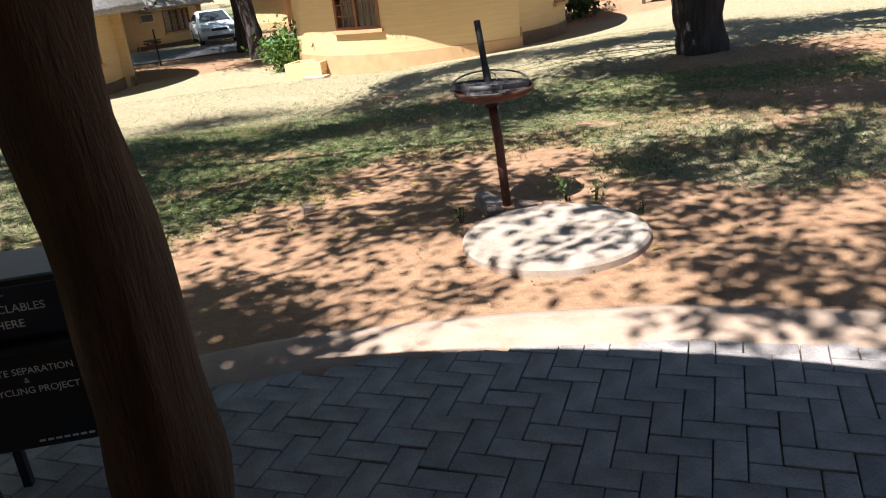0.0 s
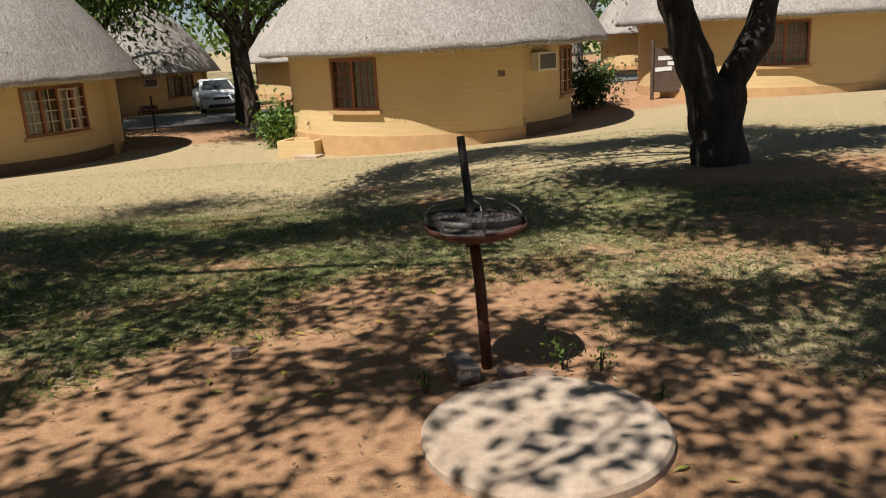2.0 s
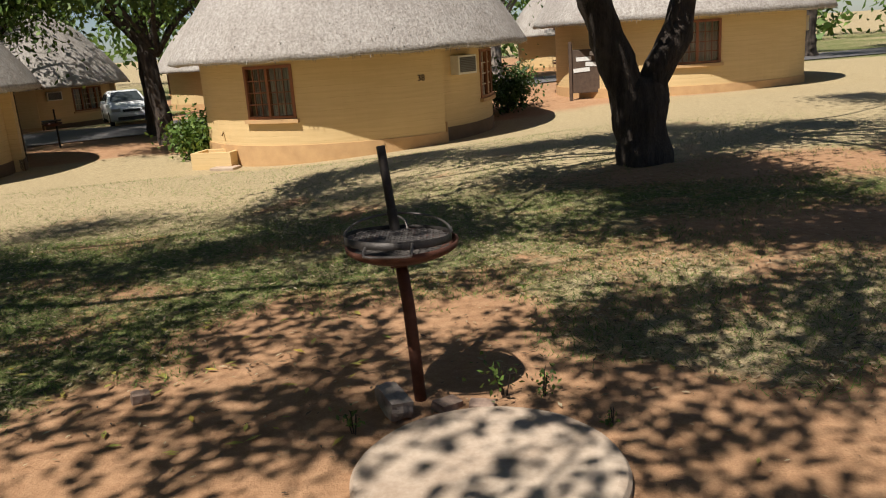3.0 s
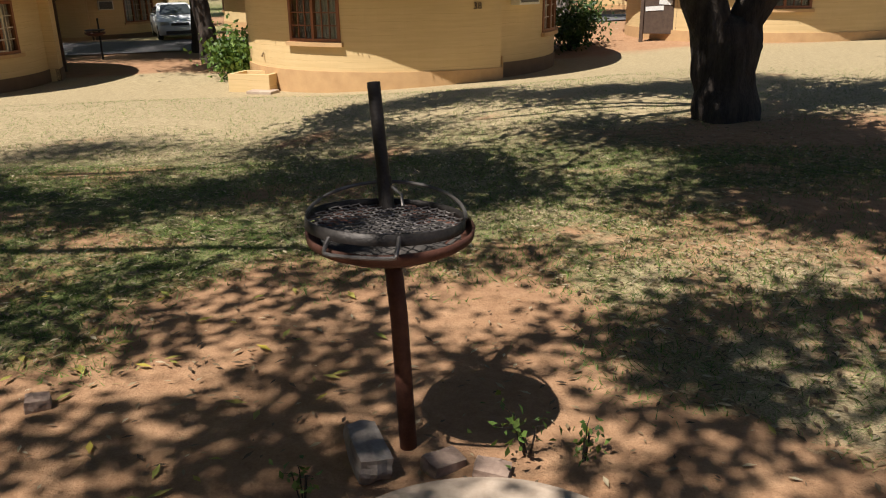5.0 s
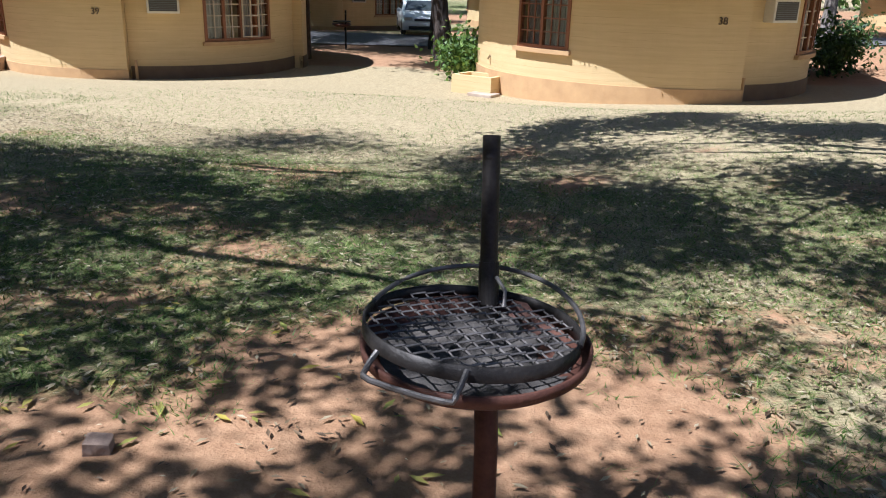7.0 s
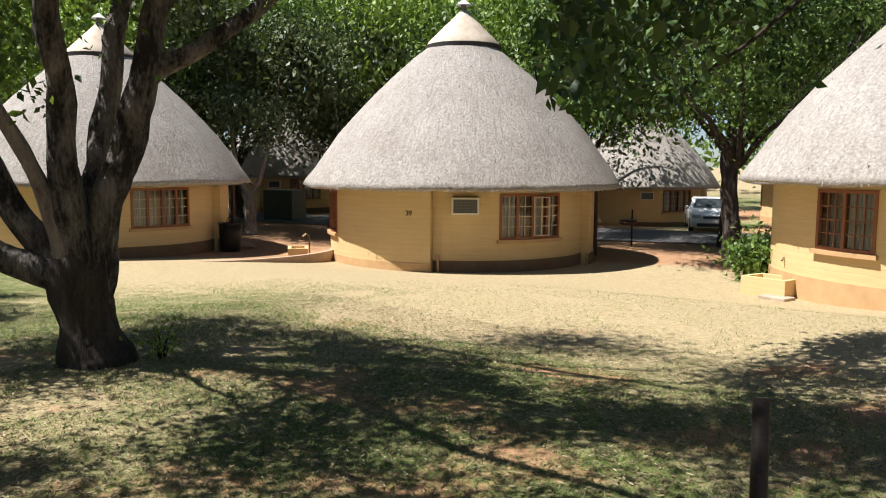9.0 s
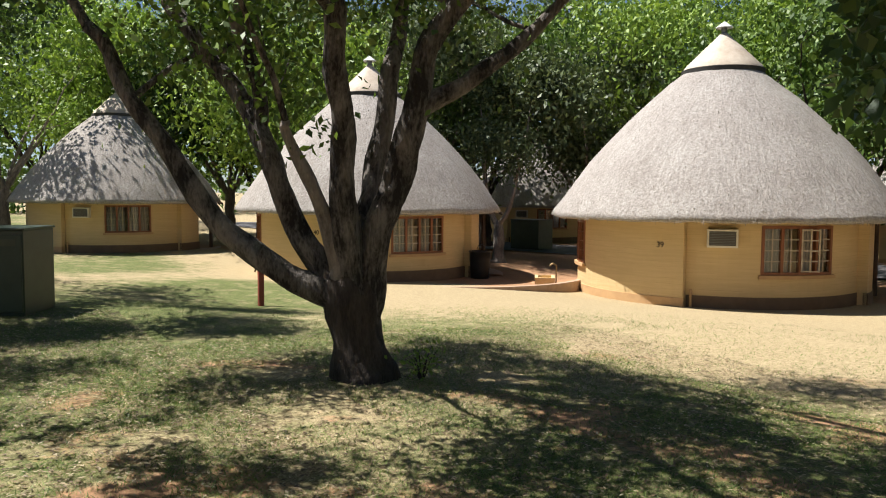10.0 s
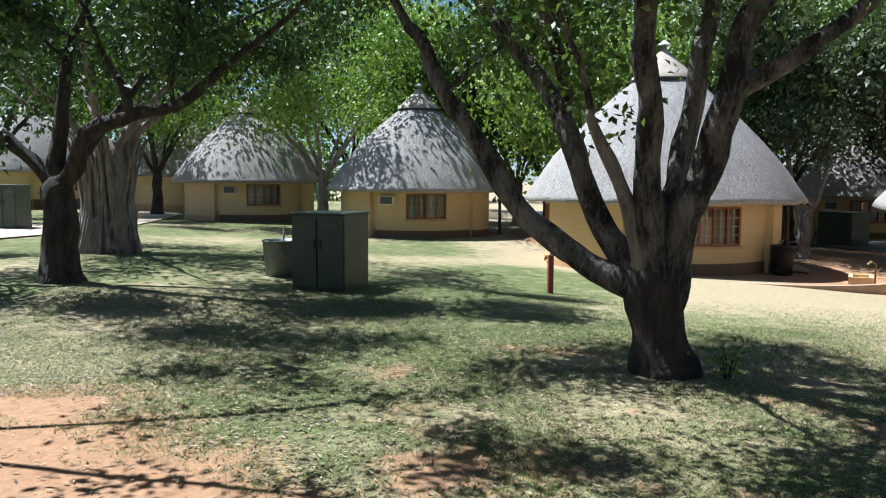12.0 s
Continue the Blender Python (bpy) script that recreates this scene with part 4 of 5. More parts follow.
def litter(name, count, region, size, mat, label, seed):
    rng = np.random.default_rng(seed)
    x0, x1, y0, y1 = region
    verts, faces = [], []
    for i in range(count):
        x, y = rng.uniform(x0, x1), rng.uniform(y0, y1)
        if count > 5000 and soil_at(x, y) > 0.5 and rng.random() > 0.12:
            continue
        L, a, t = size * rng.uniform(0.5, 1.3), rng.uniform(0, 6.28), rng.uniform(-0.4, 0.4)
        c, s, z = math.cos(a) * L, math.sin(a) * L, gz(x, y) + 0.014
        k = len(verts)
        verts += [(x - c, y - s, z), (x + s * 0.32, y - c * 0.32, z + L * 0.16), (x + c, y + s, z + abs(t) * L * 0.6), (x - s * 0.32, y + c * 0.32, z + L * 0.12)]
        faces.append((k, k + 1, k + 2, k + 3))
    me = bpy.data.meshes.new(name)
    me.from_pydata(verts, [], faces)
    tagged(mesh_part(name, me, mat), label, "leaves", kind="stuff")


lawn()
litter("leaf_litter", 46000, (-9, 6, 5.8, 12.5), 0.024, M_LITTER, "dry brown leaves strewn over the lawn", 1)
litter("leaf_litter", 40000, (-13, -2, 0.2, 6.2), 0.025, M_LITTER, "dry pale leaves strewn under the trees", 6)
litter("leaf_litter", 420, (-3, 3.5, 4.4, 7.0), 0.014, M_LITTER, "dry leaf scraps on the red earth", 2)
litter("fallen_leaves", 60, (-2.2, 0.2, 5.6, 7.4), 0.038, M_YELLOW, "yellow fallen leaves on the red earth", 4)
litter("fallen_leaves", 10, (0.2, 2.0, 4.4, 6.6), 0.035, M_YELLOW, "yellow fallen leaves near the slab", 5)


# ---- the yard: slab, grill, stones ----
def concrete_slab():
    bm = bmesh.new()
    n = 72
    prof = [(0.0, 0.062), (0.50, 0.058), (0.53, 0.05), (0.545, 0.03), (0.55, -0.08)]
    rings = []
    for r, z in prof[1:]:
        rings.append([bm.verts.new((r * (1 + 0.012 * noise.noise(Vector((math.cos(w) * 2, math.sin(w) * 2, 1)))) * math.cos(w),
                                    r * math.sin(w), z + 0.004 * noise.noise(Vector((math.cos(w) * 3, math.sin(w) * 3, z))))) for w in (2 * math.pi * k / n for k in range(n))])
    bm.faces.new(rings[0])
    for a, b in zip(rings, rings[1:]):
        for k in range(n):
            bm.faces.new((a[k], b[k], b[(k + 1) % n], a[(k + 1) % n]))
    bmesh.ops.recalc_face_normals(bm, faces=bm.faces)
    ob = part("concrete_slab", bm, M_SLAB)
    ob.location = (0.675, 5.27, 0.0)
    tagged(ob, "round worn concrete slab set in red earth", "slab")


concrete_slab()


def rough_stone(x, y, z, sx, sy, sz, rz, label, mat, seed):
    bm = bmesh.new()
    bmesh.ops.create_cube(bm, size=1.0)
    bmesh.ops.subdivide_edges(bm, edges=bm.edges[:], cuts=5, use_grid_fill=True)
    for v in bm.verts:
        v.co = v.co.lerp(v.co.normalized() * 0.62, 0.25) * (1 + 0.10 * noise.noise(v.co * 2.5 + Vector((seed, 0, 0))))
        v.co = Vector((v.co.x * sx, v.co.y * sy, v.co.z * sz))
    ob = part("stone", bm, mat, smooth=False)
    ob.matrix_basis = pose(x, y, z, 4, 6, rz)
    tagged(ob, label, "stone", group="stones round the post")


rough_stone(0.27, 5.92, 0.05, 0.11, 0.23, 0.09, 24, "grey broken brick beside the grill post", M_STONE_GREY, 1)
rough_stone(0.52, 5.93, 0.0, 0.13, 0.09, 0.06, 40, "reddish stone at the foot of the post", M_STONE, 2)
rough_stone(0.68, 5.90, 0.0, 0.12, 0.08, 0.05, -10, "flat reddish stone behind the slab", M_STONE, 3)
rough_stone(-1.04, 6.22, 0.015, 0.09, 0.07, 0.06, 30, "dark clod of earth on the yard", M_STONE, 4)


def grill():
    """A braai: a post, a shallow fire bowl before it, and a round grate with rim, hoop and handle."""
    g = tagged(empty("grill_stand", 0.40, 6.02, 0.0), "rusty post grill with a round mesh grate over a fire bowl", "grill")
    bm = bmesh.new()
    tube(bm, [(0, 0, -0.2), (-0.035, 0.09, 0.45), (-0.07, 0.16, 0.75)], [0.030] * 3, 20)
    part("post", bm, M_RUST, g, "rusty red-brown steel pipe", True)
    bm = bmesh.new()
    tube(bm, [(-0.068, 0.158, 0.74), (-0.118, 0.278, 1.197)], [0.022] * 2, 20, cap=False)
    tube(bm, [(-0.118, 0.278, 1.197), (-0.068, 0.158, 0.74)], [0.018] * 2, 20, cap=False)
    part("upper_post", bm, M_SOOT, g, "sooty open-ended pipe", True)
    cx, cy, cz = -0.035, -0.03, 0.785
    bm = bmesh.new()
    prof = [(0.01, -0.072), (0.10, -0.067), (0.18, -0.05), (0.235, -0.025), (0.255, -0.01), (0.258, 0.016), (0.250, 0.016), (0.246, -0.01), (0.17, -0.04), (0.09, -0.056), (0.01, -0.06)]
    lathe(bm, [(r, cz + z) for r, z in prof], 64, cx, cy)
    part("fire_bowl", bm, M_RUST, g, "shallow rusty bowl", True)
    bm = bmesh.new()
    lathe(bm, [(0.002, cz - 0.032), (0.10, cz - 0.034), (0.17, cz - 0.034), (0.215, cz - 0.02)], 40, cx, cy)
    for v in bm.verts:
        v.co.z += 0.022 * noise.noise(v.co * 22) + 0.012 * noise.noise(v.co * 60)
    part("ash_bed", bm, M_ASH, g, "grey ash and charcoal", True)
    # the grate is set a little off the bowl and tilts
    grate = empty("grate", cx - 0.03, cy + 0.01, cz + 0.075)
    grate.parent = g
    grate.matrix_basis = pose(cx - 0.016, cy + 0.015, cz + 0.034, -4.0, 2.0, 0)
    R = 0.245
    bm = bmesh.new()
    lathe(bm, [(R, -0.017), (R, 0.017), (R - 0.005, 0.017), (R - 0.005, -0.017), (R, -0.017)], 72)
    part("rim", bm, M_SOOT, grate, "dark flat-bar rim", True)
    bm = bmesh.new()
    pitch_u, pitch_v = 0.058, 0.025
    rows = int(2 * R / pitch_v) + 2
    for j in range(-rows // 2, rows // 2 + 1):
        for i in range(-6, 7):
            for sgn in (1, -1):
                a = Vector((i * pitch_u + (j % 2) * pitch_u / 2, j * pitch_v, 0))
                b = a + Vector((pitch_u / 2, sgn * pitch_v, 0.004 * sgn))
                if a.length < R - 0.004 and b.length < R - 0.004:
                    tube(bm, [a, b], [0.0026, 0.0026], 4, cap=False)
    part("mesh", bm, M_IRON, grate, "worn expanded-metal mesh")
    bm = bmesh.new()
    hoop = [(R * math.cos(w), R * math.sin(w), 0.012 + 0.062 * math.sin(w)) for w in np.linspace(0, math.pi, 25)]
    tube(bm, hoop, [0.006] * 25, 8)
    part("hoop", bm, M_IRON, grate, "raised iron hoop")
    bm = bmesh.new()
    tube(bm, *smooth_line([(-0.13, -R * 0.89, -0.005), (-0.135, -R - 0.01, -0.03), (-0.11, -R - 0.045, -0.035), (0.05, -R - 0.055, -0.035), (0.07, -R - 0.04, -0.02), (0.072, -R * 0.97, 0.01)], [0.0065] * 6, 3), 8)
    part("handle", bm, M_IRON, grate, "bent iron handle")
    bm = bmesh.new()
    tube(bm, [(-0.073, 0.172, 0.80), (-0.085, 0.20, 0.90)], [0.0255, 0.0255], 20)
    sleeve = part("sleeve", bm, M_SOOT, g, "sliding collar on the post")
    bm = bmesh.new()
    tube(bm, [(-0.055, 0.17, 0.875), (-0.02, 0.13, 0.86), (-0.012, 0.10, 0.83)], [0.005] * 3, 8)
    part("bolt", bm, M_IRON, sleeve, "clamping bolt")
    bm = bmesh.new()
    for sx in (-1, 1):
        vs = [bm.verts.new((-0.06 + sx * 0.034, y, z)) for y, z in ((0.12, 0.60), (0.02, 0.672), (0.14, 0.69))]
        bm.faces.new(vs)
    block(bm, -0.06, 0.07, 0.675, 0.075, 0.16, 0.006)
    part("bracket", bm, M_RUST, g)


grill()


# ---- the porch under which the walk begins ----
def porch():
    h = tagged(empty("home_hut", -0.95, -2.1, 0.0), "thatched home hut with a paved porch on log poles", "hut")
    prof = [(4.55, 2.42), (5.0, 2.16), (5.12, 2.2), (5.05, 2.38), (4.4, 3.1), (3.4, 4.35), (2.2, 5.7), (1.0, 6.75)]
    bm = bmesh.new()
    lathe(bm, prof + [(0.02, 7.3)], 96, uv=True)
    part("roof", bm, M_THATCH, h, "grey thatch", True)
    bm = bmesh.new()
    lathe(bm, [(4.5, 2.46), (3.0, 4.2), (1.0, 6.4), (0.02, 7.0)], 64)
    part("roof_lining", bm, M_RAFTER, h)
    bm = bmesh.new()
    arc_wall(bm, 4.0, 3.76, 168, 372, -0.3, 2.75)
    block(bm, 0, 0.72, 1.22, 7.7, 0.24, 3.05)
    part("wall", bm, M_WALL, h, "yellow painted masonry")
    return h


porch()


def porch_pole(x, y, lean_x, lean_y, label, seed, r=0.115):
    bm = bmesh.new()
    pts = [(0, 0, -0.1), (0.005, 0, 0.4), (0.035, 0, 0.8), (0.04, 0, 1.2), (lean_x * 0.2, lean_y * 0.8, 1.9), (lean_x, lean_y, 2.75)]
    line, rad = smooth_line(pts, [r * 1.05, r, r * 1.02, r * 0.98, r, r * 0.95], 8, 0.012)
    tube(bm, line, rad, 28, 0.34)
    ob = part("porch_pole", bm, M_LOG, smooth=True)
    ob.location = (x, y, 0)
    tagged(ob, label, "pole", group="poles of the porch")
    return ob


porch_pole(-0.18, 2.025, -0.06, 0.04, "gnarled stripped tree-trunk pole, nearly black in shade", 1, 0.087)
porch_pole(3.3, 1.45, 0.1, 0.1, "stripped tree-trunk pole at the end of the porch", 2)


def lettering(text, size, parent, m, mat, name="lettering", align="CENTER"):
    cu = bpy.data.curves.new(name, "FONT")
    cu.body, cu.size, cu.extrude, cu.align_x = text, size, 0.0006, align
    cu.materials.append(mat)
    t = new(name, cu)
    t.parent = parent
    t.matrix_basis = m
    return t


def recycling_bin():
    b = tagged(empty("recycling_bin", -1.10, 3.06, 0.0, 14), "black recycling bin with a navy flap on a low stand", "bin")
    for lx in (-0.2, 0.2):
        for ly in (-0.12, 0.12):
            bm = bmesh.new()
            block(bm, lx, ly, 0.15, 0.03, 0.03, 0.31)
            part("leg", bm, M_BLACK, b)
    bm = bmesh.new()
    block(bm, 0, 0, 0.47, 0.48, 0.34, 0.34, bevel=0.015)
    part("body", bm, M_BLACK, b)
    bm = bmesh.new()
    block(bm, 0, -0.01, 0.652, 0.50, 0.38, 0.024, bevel=0.008)
    part("ledge", bm, M_BLACK, b)
    bm = bmesh.new()
    block(bm, 0, 0.01, 0.765, 0.46, 0.32, 0.20, bevel=0.015)
    hood = part("hood", bm, M_BLACK, b)
    bm = bmesh.new()
    block(bm, 0, -0.154, 0.765, 0.42, 0.010, 0.16, bevel=0.004)
    part("flap", bm, M_NAVY, hood, "navy push flap")
    bm = bmesh.new()
    tube(bm, [(-0.06, -0.16, 0.822), (-0.055, -0.178, 0.827), (0.03, -0.178, 0.827), (0.035, -0.16, 0.822)], [0.003] * 4, 6)
    part("flap_handle", bm, M_CHROME, hood)
    for text, z, size, y in (("RECYCLABLES", 0.765, 0.036, -0.160), ("HERE", 0.715, 0.036, -0.160), ("WASTE SEPARATION", 0.565, 0.031, -0.171), ("&", 0.535, 0.024, -0.171), ("RECYCLING PROJECT", 0.498, 0.031, -0.171)):
        lettering(text, size, b, pose(0.03, y, z, 90, 0, 0), M_WHITE)
    bm = bmesh.new()
    for i in range(7):
        block(bm, 0.02 + i * 0.025, -0.1715, 0.33, 0.018, 0.002, 0.007)
    tagged(part("small_print", bm, M_WHITE, b), kind="stuff")


recycling_bin()


# ---- things out on the lawn ----
def utility_cabinet(x, y, rz, w, d, h, label):
    z = gz(x, y)
    c = tagged(empty("utility_cabinet", x, y, z, rz), label, "cabinet", group="green utility cabinets")
    bm = bmesh.new()
    block(bm, 0, 0, h / 2, w, d, h, bevel=0.012)
    part("body", bm, M_GREEN, c)
    bm = bmesh.new()
    block(bm, 0, 0, h + 0.02, w + 0.05, d + 0.05, 0.04, bevel=0.012)
    part("lid", bm, M_GREEN, c)
    for s in (-1, 1):
        bm = bmesh.new()
        block(bm, -w / 2 - 0.018, s * d * 0.25, h / 2, 0.03, d * 0.46, h * 0.9, bevel=0.008)
        door = part("door", bm, M_GREEN, c)
        bm = bmesh.new()
        block(bm, -w / 2 - 0.045, s * d * 0.06, h * 0.62, 0.03, 0.03, 0.16, bevel=0.006)
        part("handle", bm, M_BLACK, door)
        bm = bmesh.new()
        block(bm, -w / 2 - 0.036, s * d * 0.25, h * 0.86, 0.006, d * 0.3, 0.10)
        part("plate", bm, M_GREEN2, door)
    return c


utility_cabinet(-13.41, 4.70, 152, 1.05, 1.0, 1.32, "dark green steel cabinet standing on the lawn")
utility_cabinet(-30.2, 27.9, -70, 1.3, 1.6, 1.45, "green steel cabinet with double doors near the lane")
utility_cabinet(-29.0, -5.6, 165, 0.9, 0.9, 1.5, "dark green cabinet beyond the trees")


def dustbin(x, y, label, mat, r, h):
    b = tagged(empty("dustbin", x, y, gz(x, y)), label, "bin")
    bm = bmesh.new()
    lathe(bm, [(0.01, 0.0), (r * 0.86, 0.0), (r * 0.9, h * 0.3), (r * 0.93, h * 0.32), (r * 0.95, h * 0.62), (r * 0.98, h * 0.64), (r, h), (r + 0.02, h), (r + 0.02, h - 0.03), (r - 0.02, h - 0.04), (r * 0.84, 0.03), (0.01, 0.03)], 32)
    part("body", bm, mat, b, smooth=True)
    bm = bmesh.new()
    tube(bm, [((r * 0.75) * math.cos(w), 0.05, h + 0.20 * math.sin(w)) for w in np.linspace(0, math.pi, 12)], [0.014] * 12, 6)
    part("handle", bm, mat, b)


dustbin(-15.2, 3.8, "dull grey metal dustbin with a hoop handle", M_ZINC, 0.36, 0.72)
dustbin(-19.5, 17.75, "black drum bin by the hut corner", M_BLACK, 0.33, 0.85)


def standpipe(x, y):
    z = gz(x, y)
    s = tagged(empty("standpipe", x, y, z), "red-brown water standpipe with a brass tap", "tap")
    bm = bmesh.new()
    block(bm, 0, 0, 0.36, 0.11, 0.11, 0.9, bevel=0.012)
    part("post", bm, M_RED, s)
    bm = bmesh.new()
    tube(bm, [(0, 0, 0.80), (0, 0, 0.90)], [0.016, 0.016], 8)
    tube(bm, [(0.04, 0.0, 0.76), (-0.10, -0.06, 0.77), (-0.14, -0.08, 0.70)], [0.03, 0.03, 0.02], 8)
    tap = part("tap", bm, M_BRASS, s)
    bm = bmesh.new()
    block(bm, 0, 0, 0.91, 0.14, 0.03, 0.02, pose(0, 0, 0, 0, 0, 55), 0.005)
    part("tap_handle", bm, M_IRON, tap)


standpipe(-14.9, 9.3)


def wash_trough(x, y, rz, w, d, h, label):
    """A small open masonry basin."""
    z = gz(x, y)
    t = tagged(empty("wash_trough", x, y, z, rz), label, "trough")
    bm = bmesh.new()
    for cx, cy, sx, sy in ((0, -d / 2 + 0.05, w, 0.10), (0, d / 2 - 0.05, w, 0.10), (-w / 2 + 0.05, 0, 0.10, d - 0.2), (w / 2 - 0.05, 0, 0.10, d - 0.2)):
        block(bm, cx, cy, h / 2 - 0.1, sx, sy, h + 0.2)
    block(bm, 0, 0, 0.05, w - 0.2, d - 0.2, 0.1)
    part("basin", bm, M_WALL, t)
    for k, px in enumerate((0.05, 0.28)):
        bm = bmesh.new()
        tube(bm, [(px, d / 2 + 0.04, 0.0), (px, d / 2 + 0.04, h + 0.35), (px, d / 2 - 0.06, h + 0.42), (px, d / 2 - 0.16, h + 0.34)], [0.02] * 4, 8)
        part("water_pipe", bm, M_BRASS, t)
    return t


wash_trough(-4.9, 21.7, -14, 1.05, 0.75, 0.40, "small yellow masonry wash trough with two taps")
bm = bmesh.new()
block(bm, 0, 0, 0.03, 0.62, 0.4, 0.08, bevel=0.015)
splash = part("splash_slab", bm, M_SLAB)
splash.matrix_basis = pose(-4.62, 21.15, gz(-4.62, 21.15), 0, 0, -14)
tagged(splash, "pale concrete splash slab before the trough", "slab")
wash_trough(-18.1, 19.2, -38, 0.9, 0.6, 0.22, "low yellow masonry trough by the hut wall")


def kerb_ring(x, y, r, a0, a1, label):
    bm = bmesh.new()
    arc_wall(bm, r, r - 0.16, a0, a1, -0.3, 0.14)
    ob = part("kerb", bm, M_KERB)
    ob.location = (x, y, gz(x, y))
    tagged(ob, label, "kerb", kind="structure")


kerb_ring(-20.0, 17.4, 3.9, -40, 60, "curved pale mortar kerb round the porch")


def small_grill(x, y, label):
    z = gz(x, y)
    g = tagged(empty("post_grill", x, y, z), label, "grill", group="post grills beside the huts")
    bm = bmesh.new()
    tube(bm, [(0, 0, -0.1), (0, 0, 1.3)], [0.035, 0.03], 10)
    part("post", bm, M_SOOT, g)
    bm = bmesh.new()
    lathe(bm, [(0.01, 0.74), (0.2, 0.77), (0.31, 0.83), (0.32, 0.88), (0.30, 0.88), (0.2, 0.80), (0.01, 0.77)], 32, 0.0, -0.28)
    part("fire_bowl", bm, M_RUST, g, smooth=True)
    bm = bmesh.new()
    lathe(bm, [(0.30, 0.92), (0.31, 0.96), (0.29, 0.96), (0.02, 0.93)], 32, 0.0, -0.28)
    part("grate", bm, M_SOOT, g)


small_grill(-12.4, 29.4, "sooty post grill on bare earth by the lane")
small_grill(5.6, 36.0, "sooty post grill near the far hut")
small_grill(-25.6, 14.2, "sooty post grill between two huts")


def sedan(x, y, rz):
    """A compact saloon car, its nose to +x."""
    c = tagged(empty("car", x, y, gz(x, y) + 0.05, rz), "white saloon car parked under the trees", "car")
    side = [(-2.15, 0.42), (-2.2, 0.72), (-2.05, 0.98), (-1.5, 1.02), (-0.95, 1.38), (-0.3, 1.47), (0.35, 1.42), (1.05, 0.98), (1.85, 0.84), (2.15, 0.66), (2.2, 0.40), (2.05, 0.22), (-2.0, 0.22)]
    bm = bmesh.new()
    rows = []
    for yy, inset, drop in ((-0.86, 0.0, 0.0), (-0.8, 0.0, 0.0), (0.8, 0.0, 0.0), (0.86, 0.0, 0.0)):
        row = []
        for px, pz in side:
            tuck = max(0.0, pz - 0.95) * 0.42
            edge = 0.06 if abs(yy) > 0.82 else 0.0
            row.append(bm.verts.new((px * (1 - edge * 0.4), math.copysign(abs(yy) - tuck, yy), pz - edge * 0.3)))
        rows.append(row)
    n = len(side)
    for a, b in zip(rows, rows[1:]):
        for k in range(n):
            bm.faces.new((a[k], a[(k + 1) % n], b[(k + 1) % n], b[k]))
    bm.faces.new(rows[0][::-1])
    bm.faces.new(rows[-1])
    bmesh.ops.recalc_face_normals(bm, faces=bm.faces)
    bmesh.ops.bevel(bm, geom=bm.edges[:], offset=0.03, segments=2, affect="EDGES")
    part("body", bm, M_CAR, c, smooth=True)
    bm = bmesh.new()
    vs = [bm.verts.new(v) for v in ((0.43, -0.55, 1.385), (0.43, 0.55, 1.385), (1.03, 0.70, 1.01), (1.03, -0.70, 1.01))]
    top = bm.faces.new(vs)
    bmesh.ops.translate(bm, verts=vs, vec=(0.035, 0, 0.025))
    bmesh.ops.solidify(bm, geom=[top], thickness=0.01)
    part("windscreen", bm, M_DARKGLASS, c, "dark reflecting windscreen")
    for s in (-1, 1):
        bm = bmesh.new()
        vs = [bm.verts.new((px, s * (0.868 - max(0.0, pz - 0.95) * 0.42), pz)) for px, pz in ((-1.35, 1.03), (0.85, 1.03), (0.30, 1.34), (-0.8, 1.33))]
        f = bm.faces.new(vs)
        bmesh.ops.solidify(bm, geom=[f], thickness=0.012)
        part("side_window", bm, M_DARKGLASS, c)
        bm = bmesh.new()
        block(bm, 2.08, s * 0.62, 0.70, 0.2, 0.38, 0.15, pose(0, 0, 0), 0.04)
        part("headlight", bm, M_CHROME, c, "clear headlight")
        bm = bmesh.new()
        block(bm, 0.75, s * 0.95, 1.02, 0.10, 0.18, 0.13, None, 0.03)
        part("wing_mirror", bm, M_CAR, c)
    bm = bmesh.new()
    block(bm, 2.19, 0, 0.66, 0.04, 0.72, 0.11, None, 0.015)
    part("grille", bm, M_BLACK, c)
    bm = bmesh.new()
    block(bm, 2.2, 0, 0.33, 0.05, 1.2, 0.14, None, 0.02)
    part("air_intake", bm, M_BLACK, c)
    bm = bmesh.new()
    block(bm, 2.225, 0, 0.49, 0.02, 0.5, 0.11)
    part("number_plate", bm, M_WHITE, c)
    for wx in (-1.35, 1.35):
        for s in (-1, 1):
            w = empty("wheel", wx, s * 0.78, 0.31)
            w.parent = c
            bm = bmesh.new()
            tube(bm, [(0, -0.1, 0), (0, -0.085, 0), (0, 0.085, 0), (0, 0.1, 0)], [0.29, 0.315, 0.315, 0.29], 28)
            part("tyre", bm, M_TYRE, w)
            bm = bmesh.new()
            tube(bm, [(0, s * 0.09, 0), (0, s * 0.112, 0)], [0.2, 0.17], 20)
            part("rim", bm, M_CHROME, w)


sedan(-13.9, 39.3, -62)


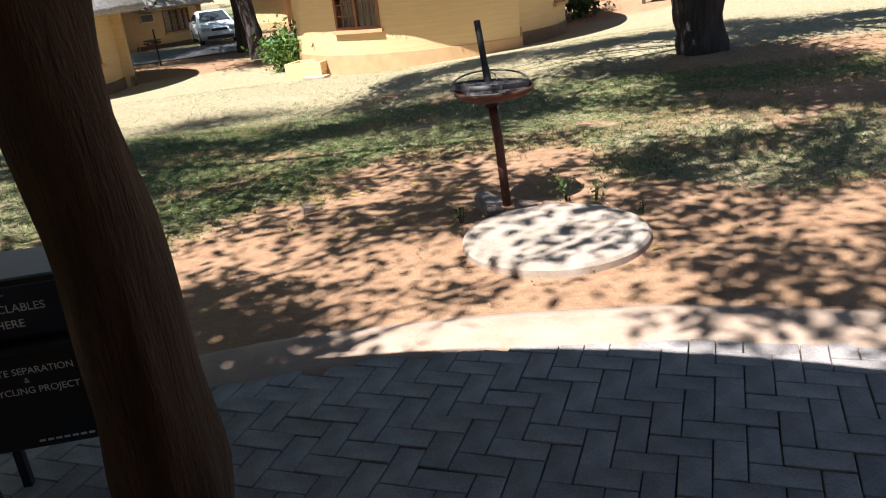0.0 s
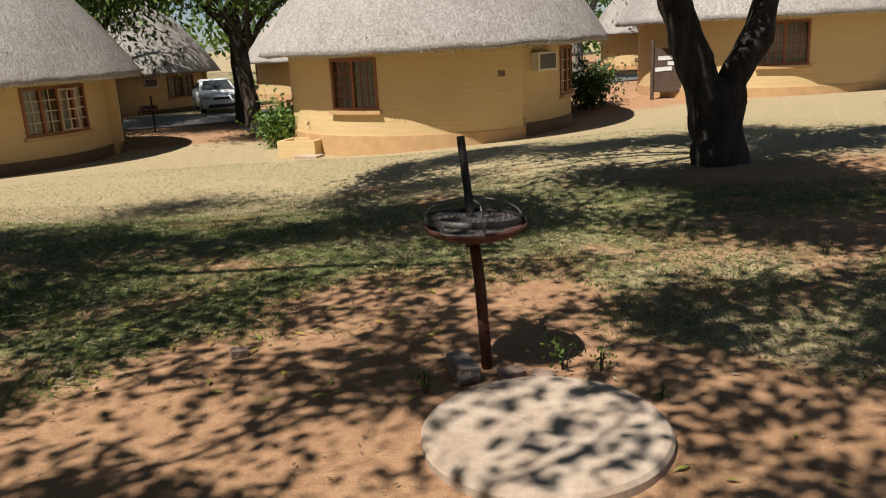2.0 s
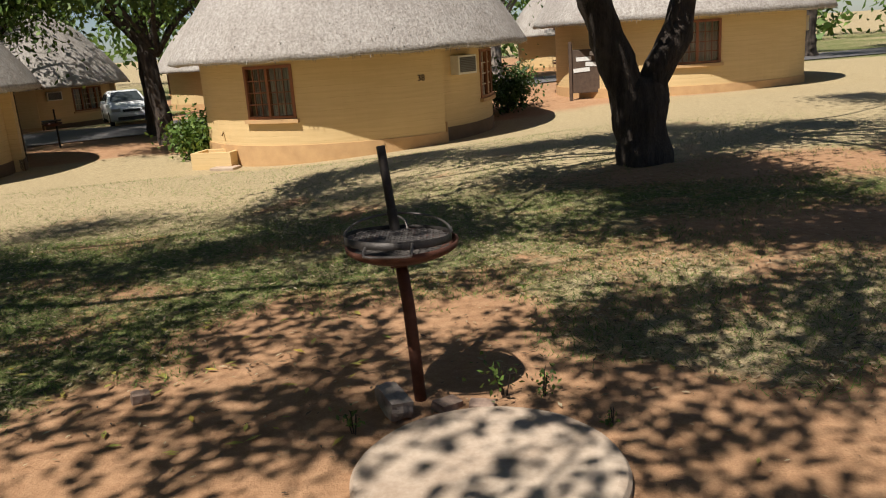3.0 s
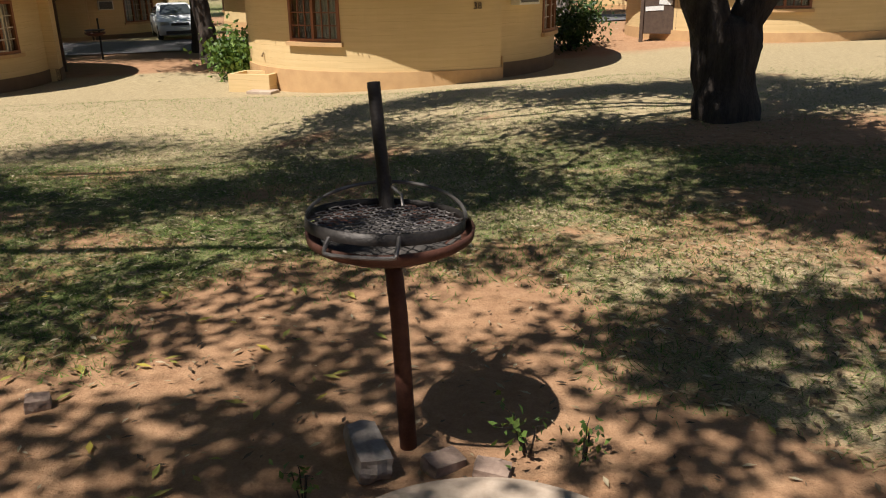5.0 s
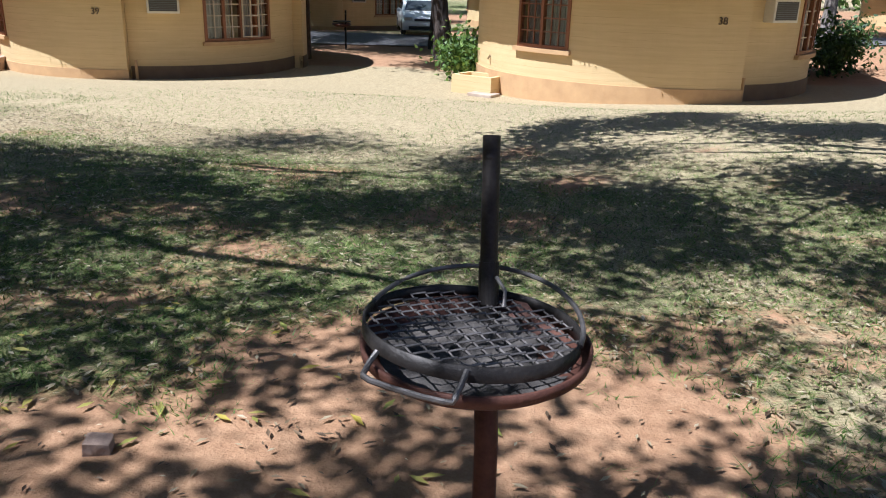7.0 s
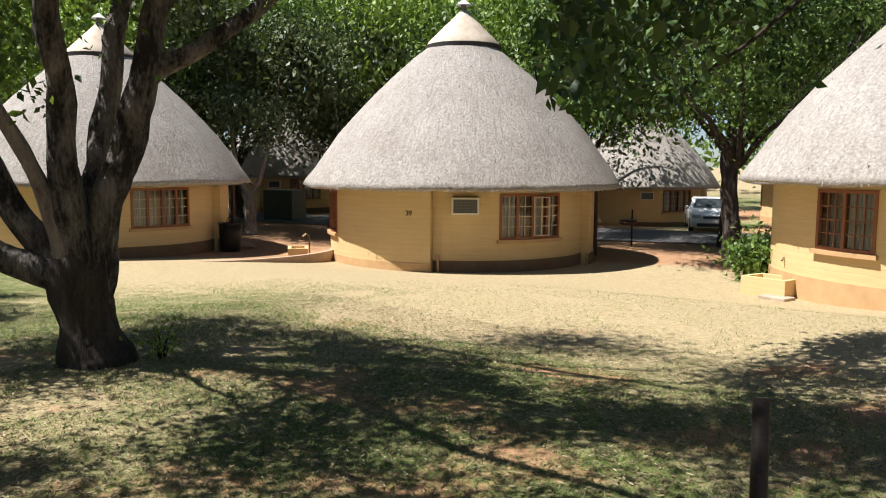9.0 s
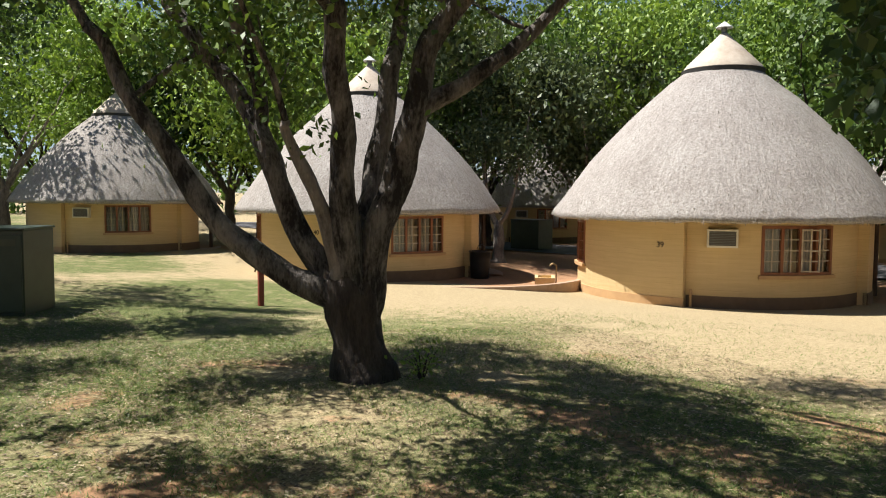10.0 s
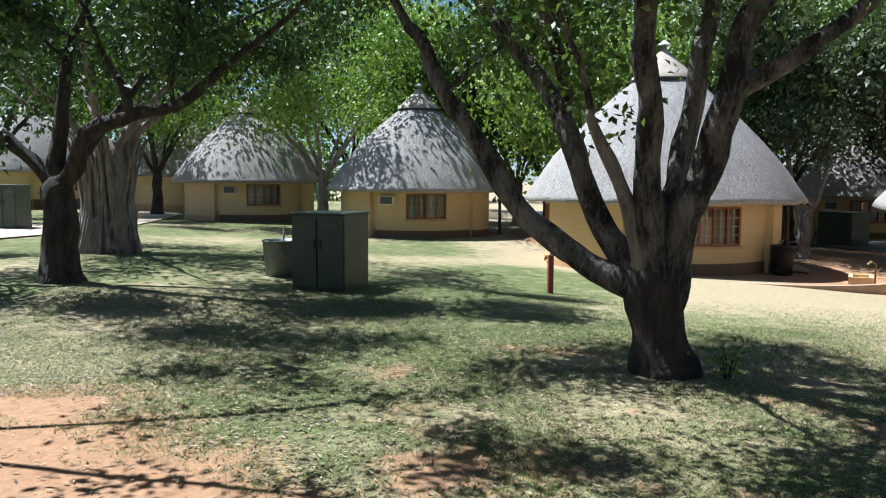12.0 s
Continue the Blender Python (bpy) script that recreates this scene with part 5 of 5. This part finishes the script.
# papers on a stand by the far hut
def notice_stand(x, y):
    n = tagged(empty("notice_board", x, y, gz(x, y), -20), "dark wooden stand with torn white notices", "board")
    for s in (-1, 1):
        bm = bmesh.new()
        block(bm, s * 0.5, 0, 0.8, 0.1, 0.1, 1.9, None, 0.01)
        part("post", bm, M_RAFTER, n)
    bm = bmesh.new()
    block(bm, 0, 0.03, 0.85, 0.9, 0.06, 1.3, None, 0.01)
    part("board", bm, M_RAFTER, n)
    bm = bmesh.new()
    for i in range(4):
        block(bm, (-0.1, 0.08, -0.05, 0.12)[i], -0.01, 0.90 + i * 0.16, (0.5, 0.36, 0.46, 0.3)[i], 0.012, 0.12, pose(0, 0, 0, 0, (-4, 3, -2, 5)[i], 0))
    part("notice", bm, M_TIN, n, "torn white notices")


notice_stand(5.1, 27.2)


# ---- paving, piece by piece ----
def paving():
    """Herringbone pavers under the porch, with a mortar edging; the nearest are pieces of their own."""
    cx, cy, R = 0.55, -1.35, 5.62
    bm = bmesh.new()
    n = 96
    for r0, r1, z0, z1 in ((0.0, R - 0.02, -0.045, -0.045),):
        ring = [bm.verts.new((cx + r1 * math.cos(2 * math.pi * k / n), cy + r1 * math.sin(2 * math.pi * k / n), z1)) for k in range(n)]
        bm.faces.new(ring)
    floor = tagged(part("pavement", bm, M_JOINT), "herringbone paving of grey clay pavers", "paving", kind="structure")
    bm = bmesh.new()
    rows = []
    for k in range(121):
        a = radians(20 + 140 * k / 120)
        wob = 0.03 * noise.noise(Vector((k * 0.21, 0, 0)))
        inner = 0.30 + 0.06 * noise.noise(Vector((k * 0.4, 5, 0)))
        rows.append([bm.verts.new((cx + (R + o + wob) * math.cos(a), cy + (R + o + wob) * math.sin(a), z)) for o, z in ((0.10, -0.09), (0.06, -0.005), (-0.02, 0.012), (-inner, 0.006), (-inner - 0.02, -0.05))])
    for a, b in zip(rows, rows[1:]):
        for k in range(4):
            bm.faces.new((a[k], b[k], b[k + 1], a[k + 1]))
    tagged(part("paving_edge", bm, M_KERB, smooth=True), "sandy mortar edging of the paving", "kerb", kind="structure")
    L, Wd, gap = 0.212, 0.106, 0.0045
    bm = bmesh.new()
    block(bm, 0, 0, -0.03, L - gap, Wd - gap, 0.06, None, 0.005)
    me = bpy.data.meshes.new("paver")
    bm.to_mesh(me)
    bm.free()
    me.materials.append(M_PAVER)
    rng = random.Random(12)
    turn = pose(0.5, 2.6, 0, 0, 0, -14)
    spots = []
    for i in range(-34, 35):
        for j in range(-34, 35):
            # each L of the herringbone: one paver along, one across
            ox, oy = i * Wd + 2 * j * L * 0.5, i * Wd - 2 * j * L * 0.5
            for kx, ky, rz in ((L / 2, Wd / 2, 0), (Wd / 2, Wd + L / 2, 90)):
                p = turn @ Vector((ox + kx, oy + ky, 0))
                if math.hypot(p.x - cx, p.y - cy) < R - 0.26 and p.y > 1.35 and abs(p.x - 0.5) < 4:
                    spots.append((p, rz))
    spots.sort(key=lambda s: abs(s[0].x - 0.5) + abs(s[0].y - 3.2))
    for k, (p, rz) in enumerate(spots[:700]):
        o = new("paver", me)
        o.parent = floor
        o.matrix_basis = Matrix.Translation((p.x, p.y, 0.004 * rng.uniform(-1, 1))) @ pose(0, 0, 0, rng.uniform(-0.8, 0.8), rng.uniform(-0.8, 0.8), -14 + rz + rng.uniform(-0.8, 0.8))


paving()
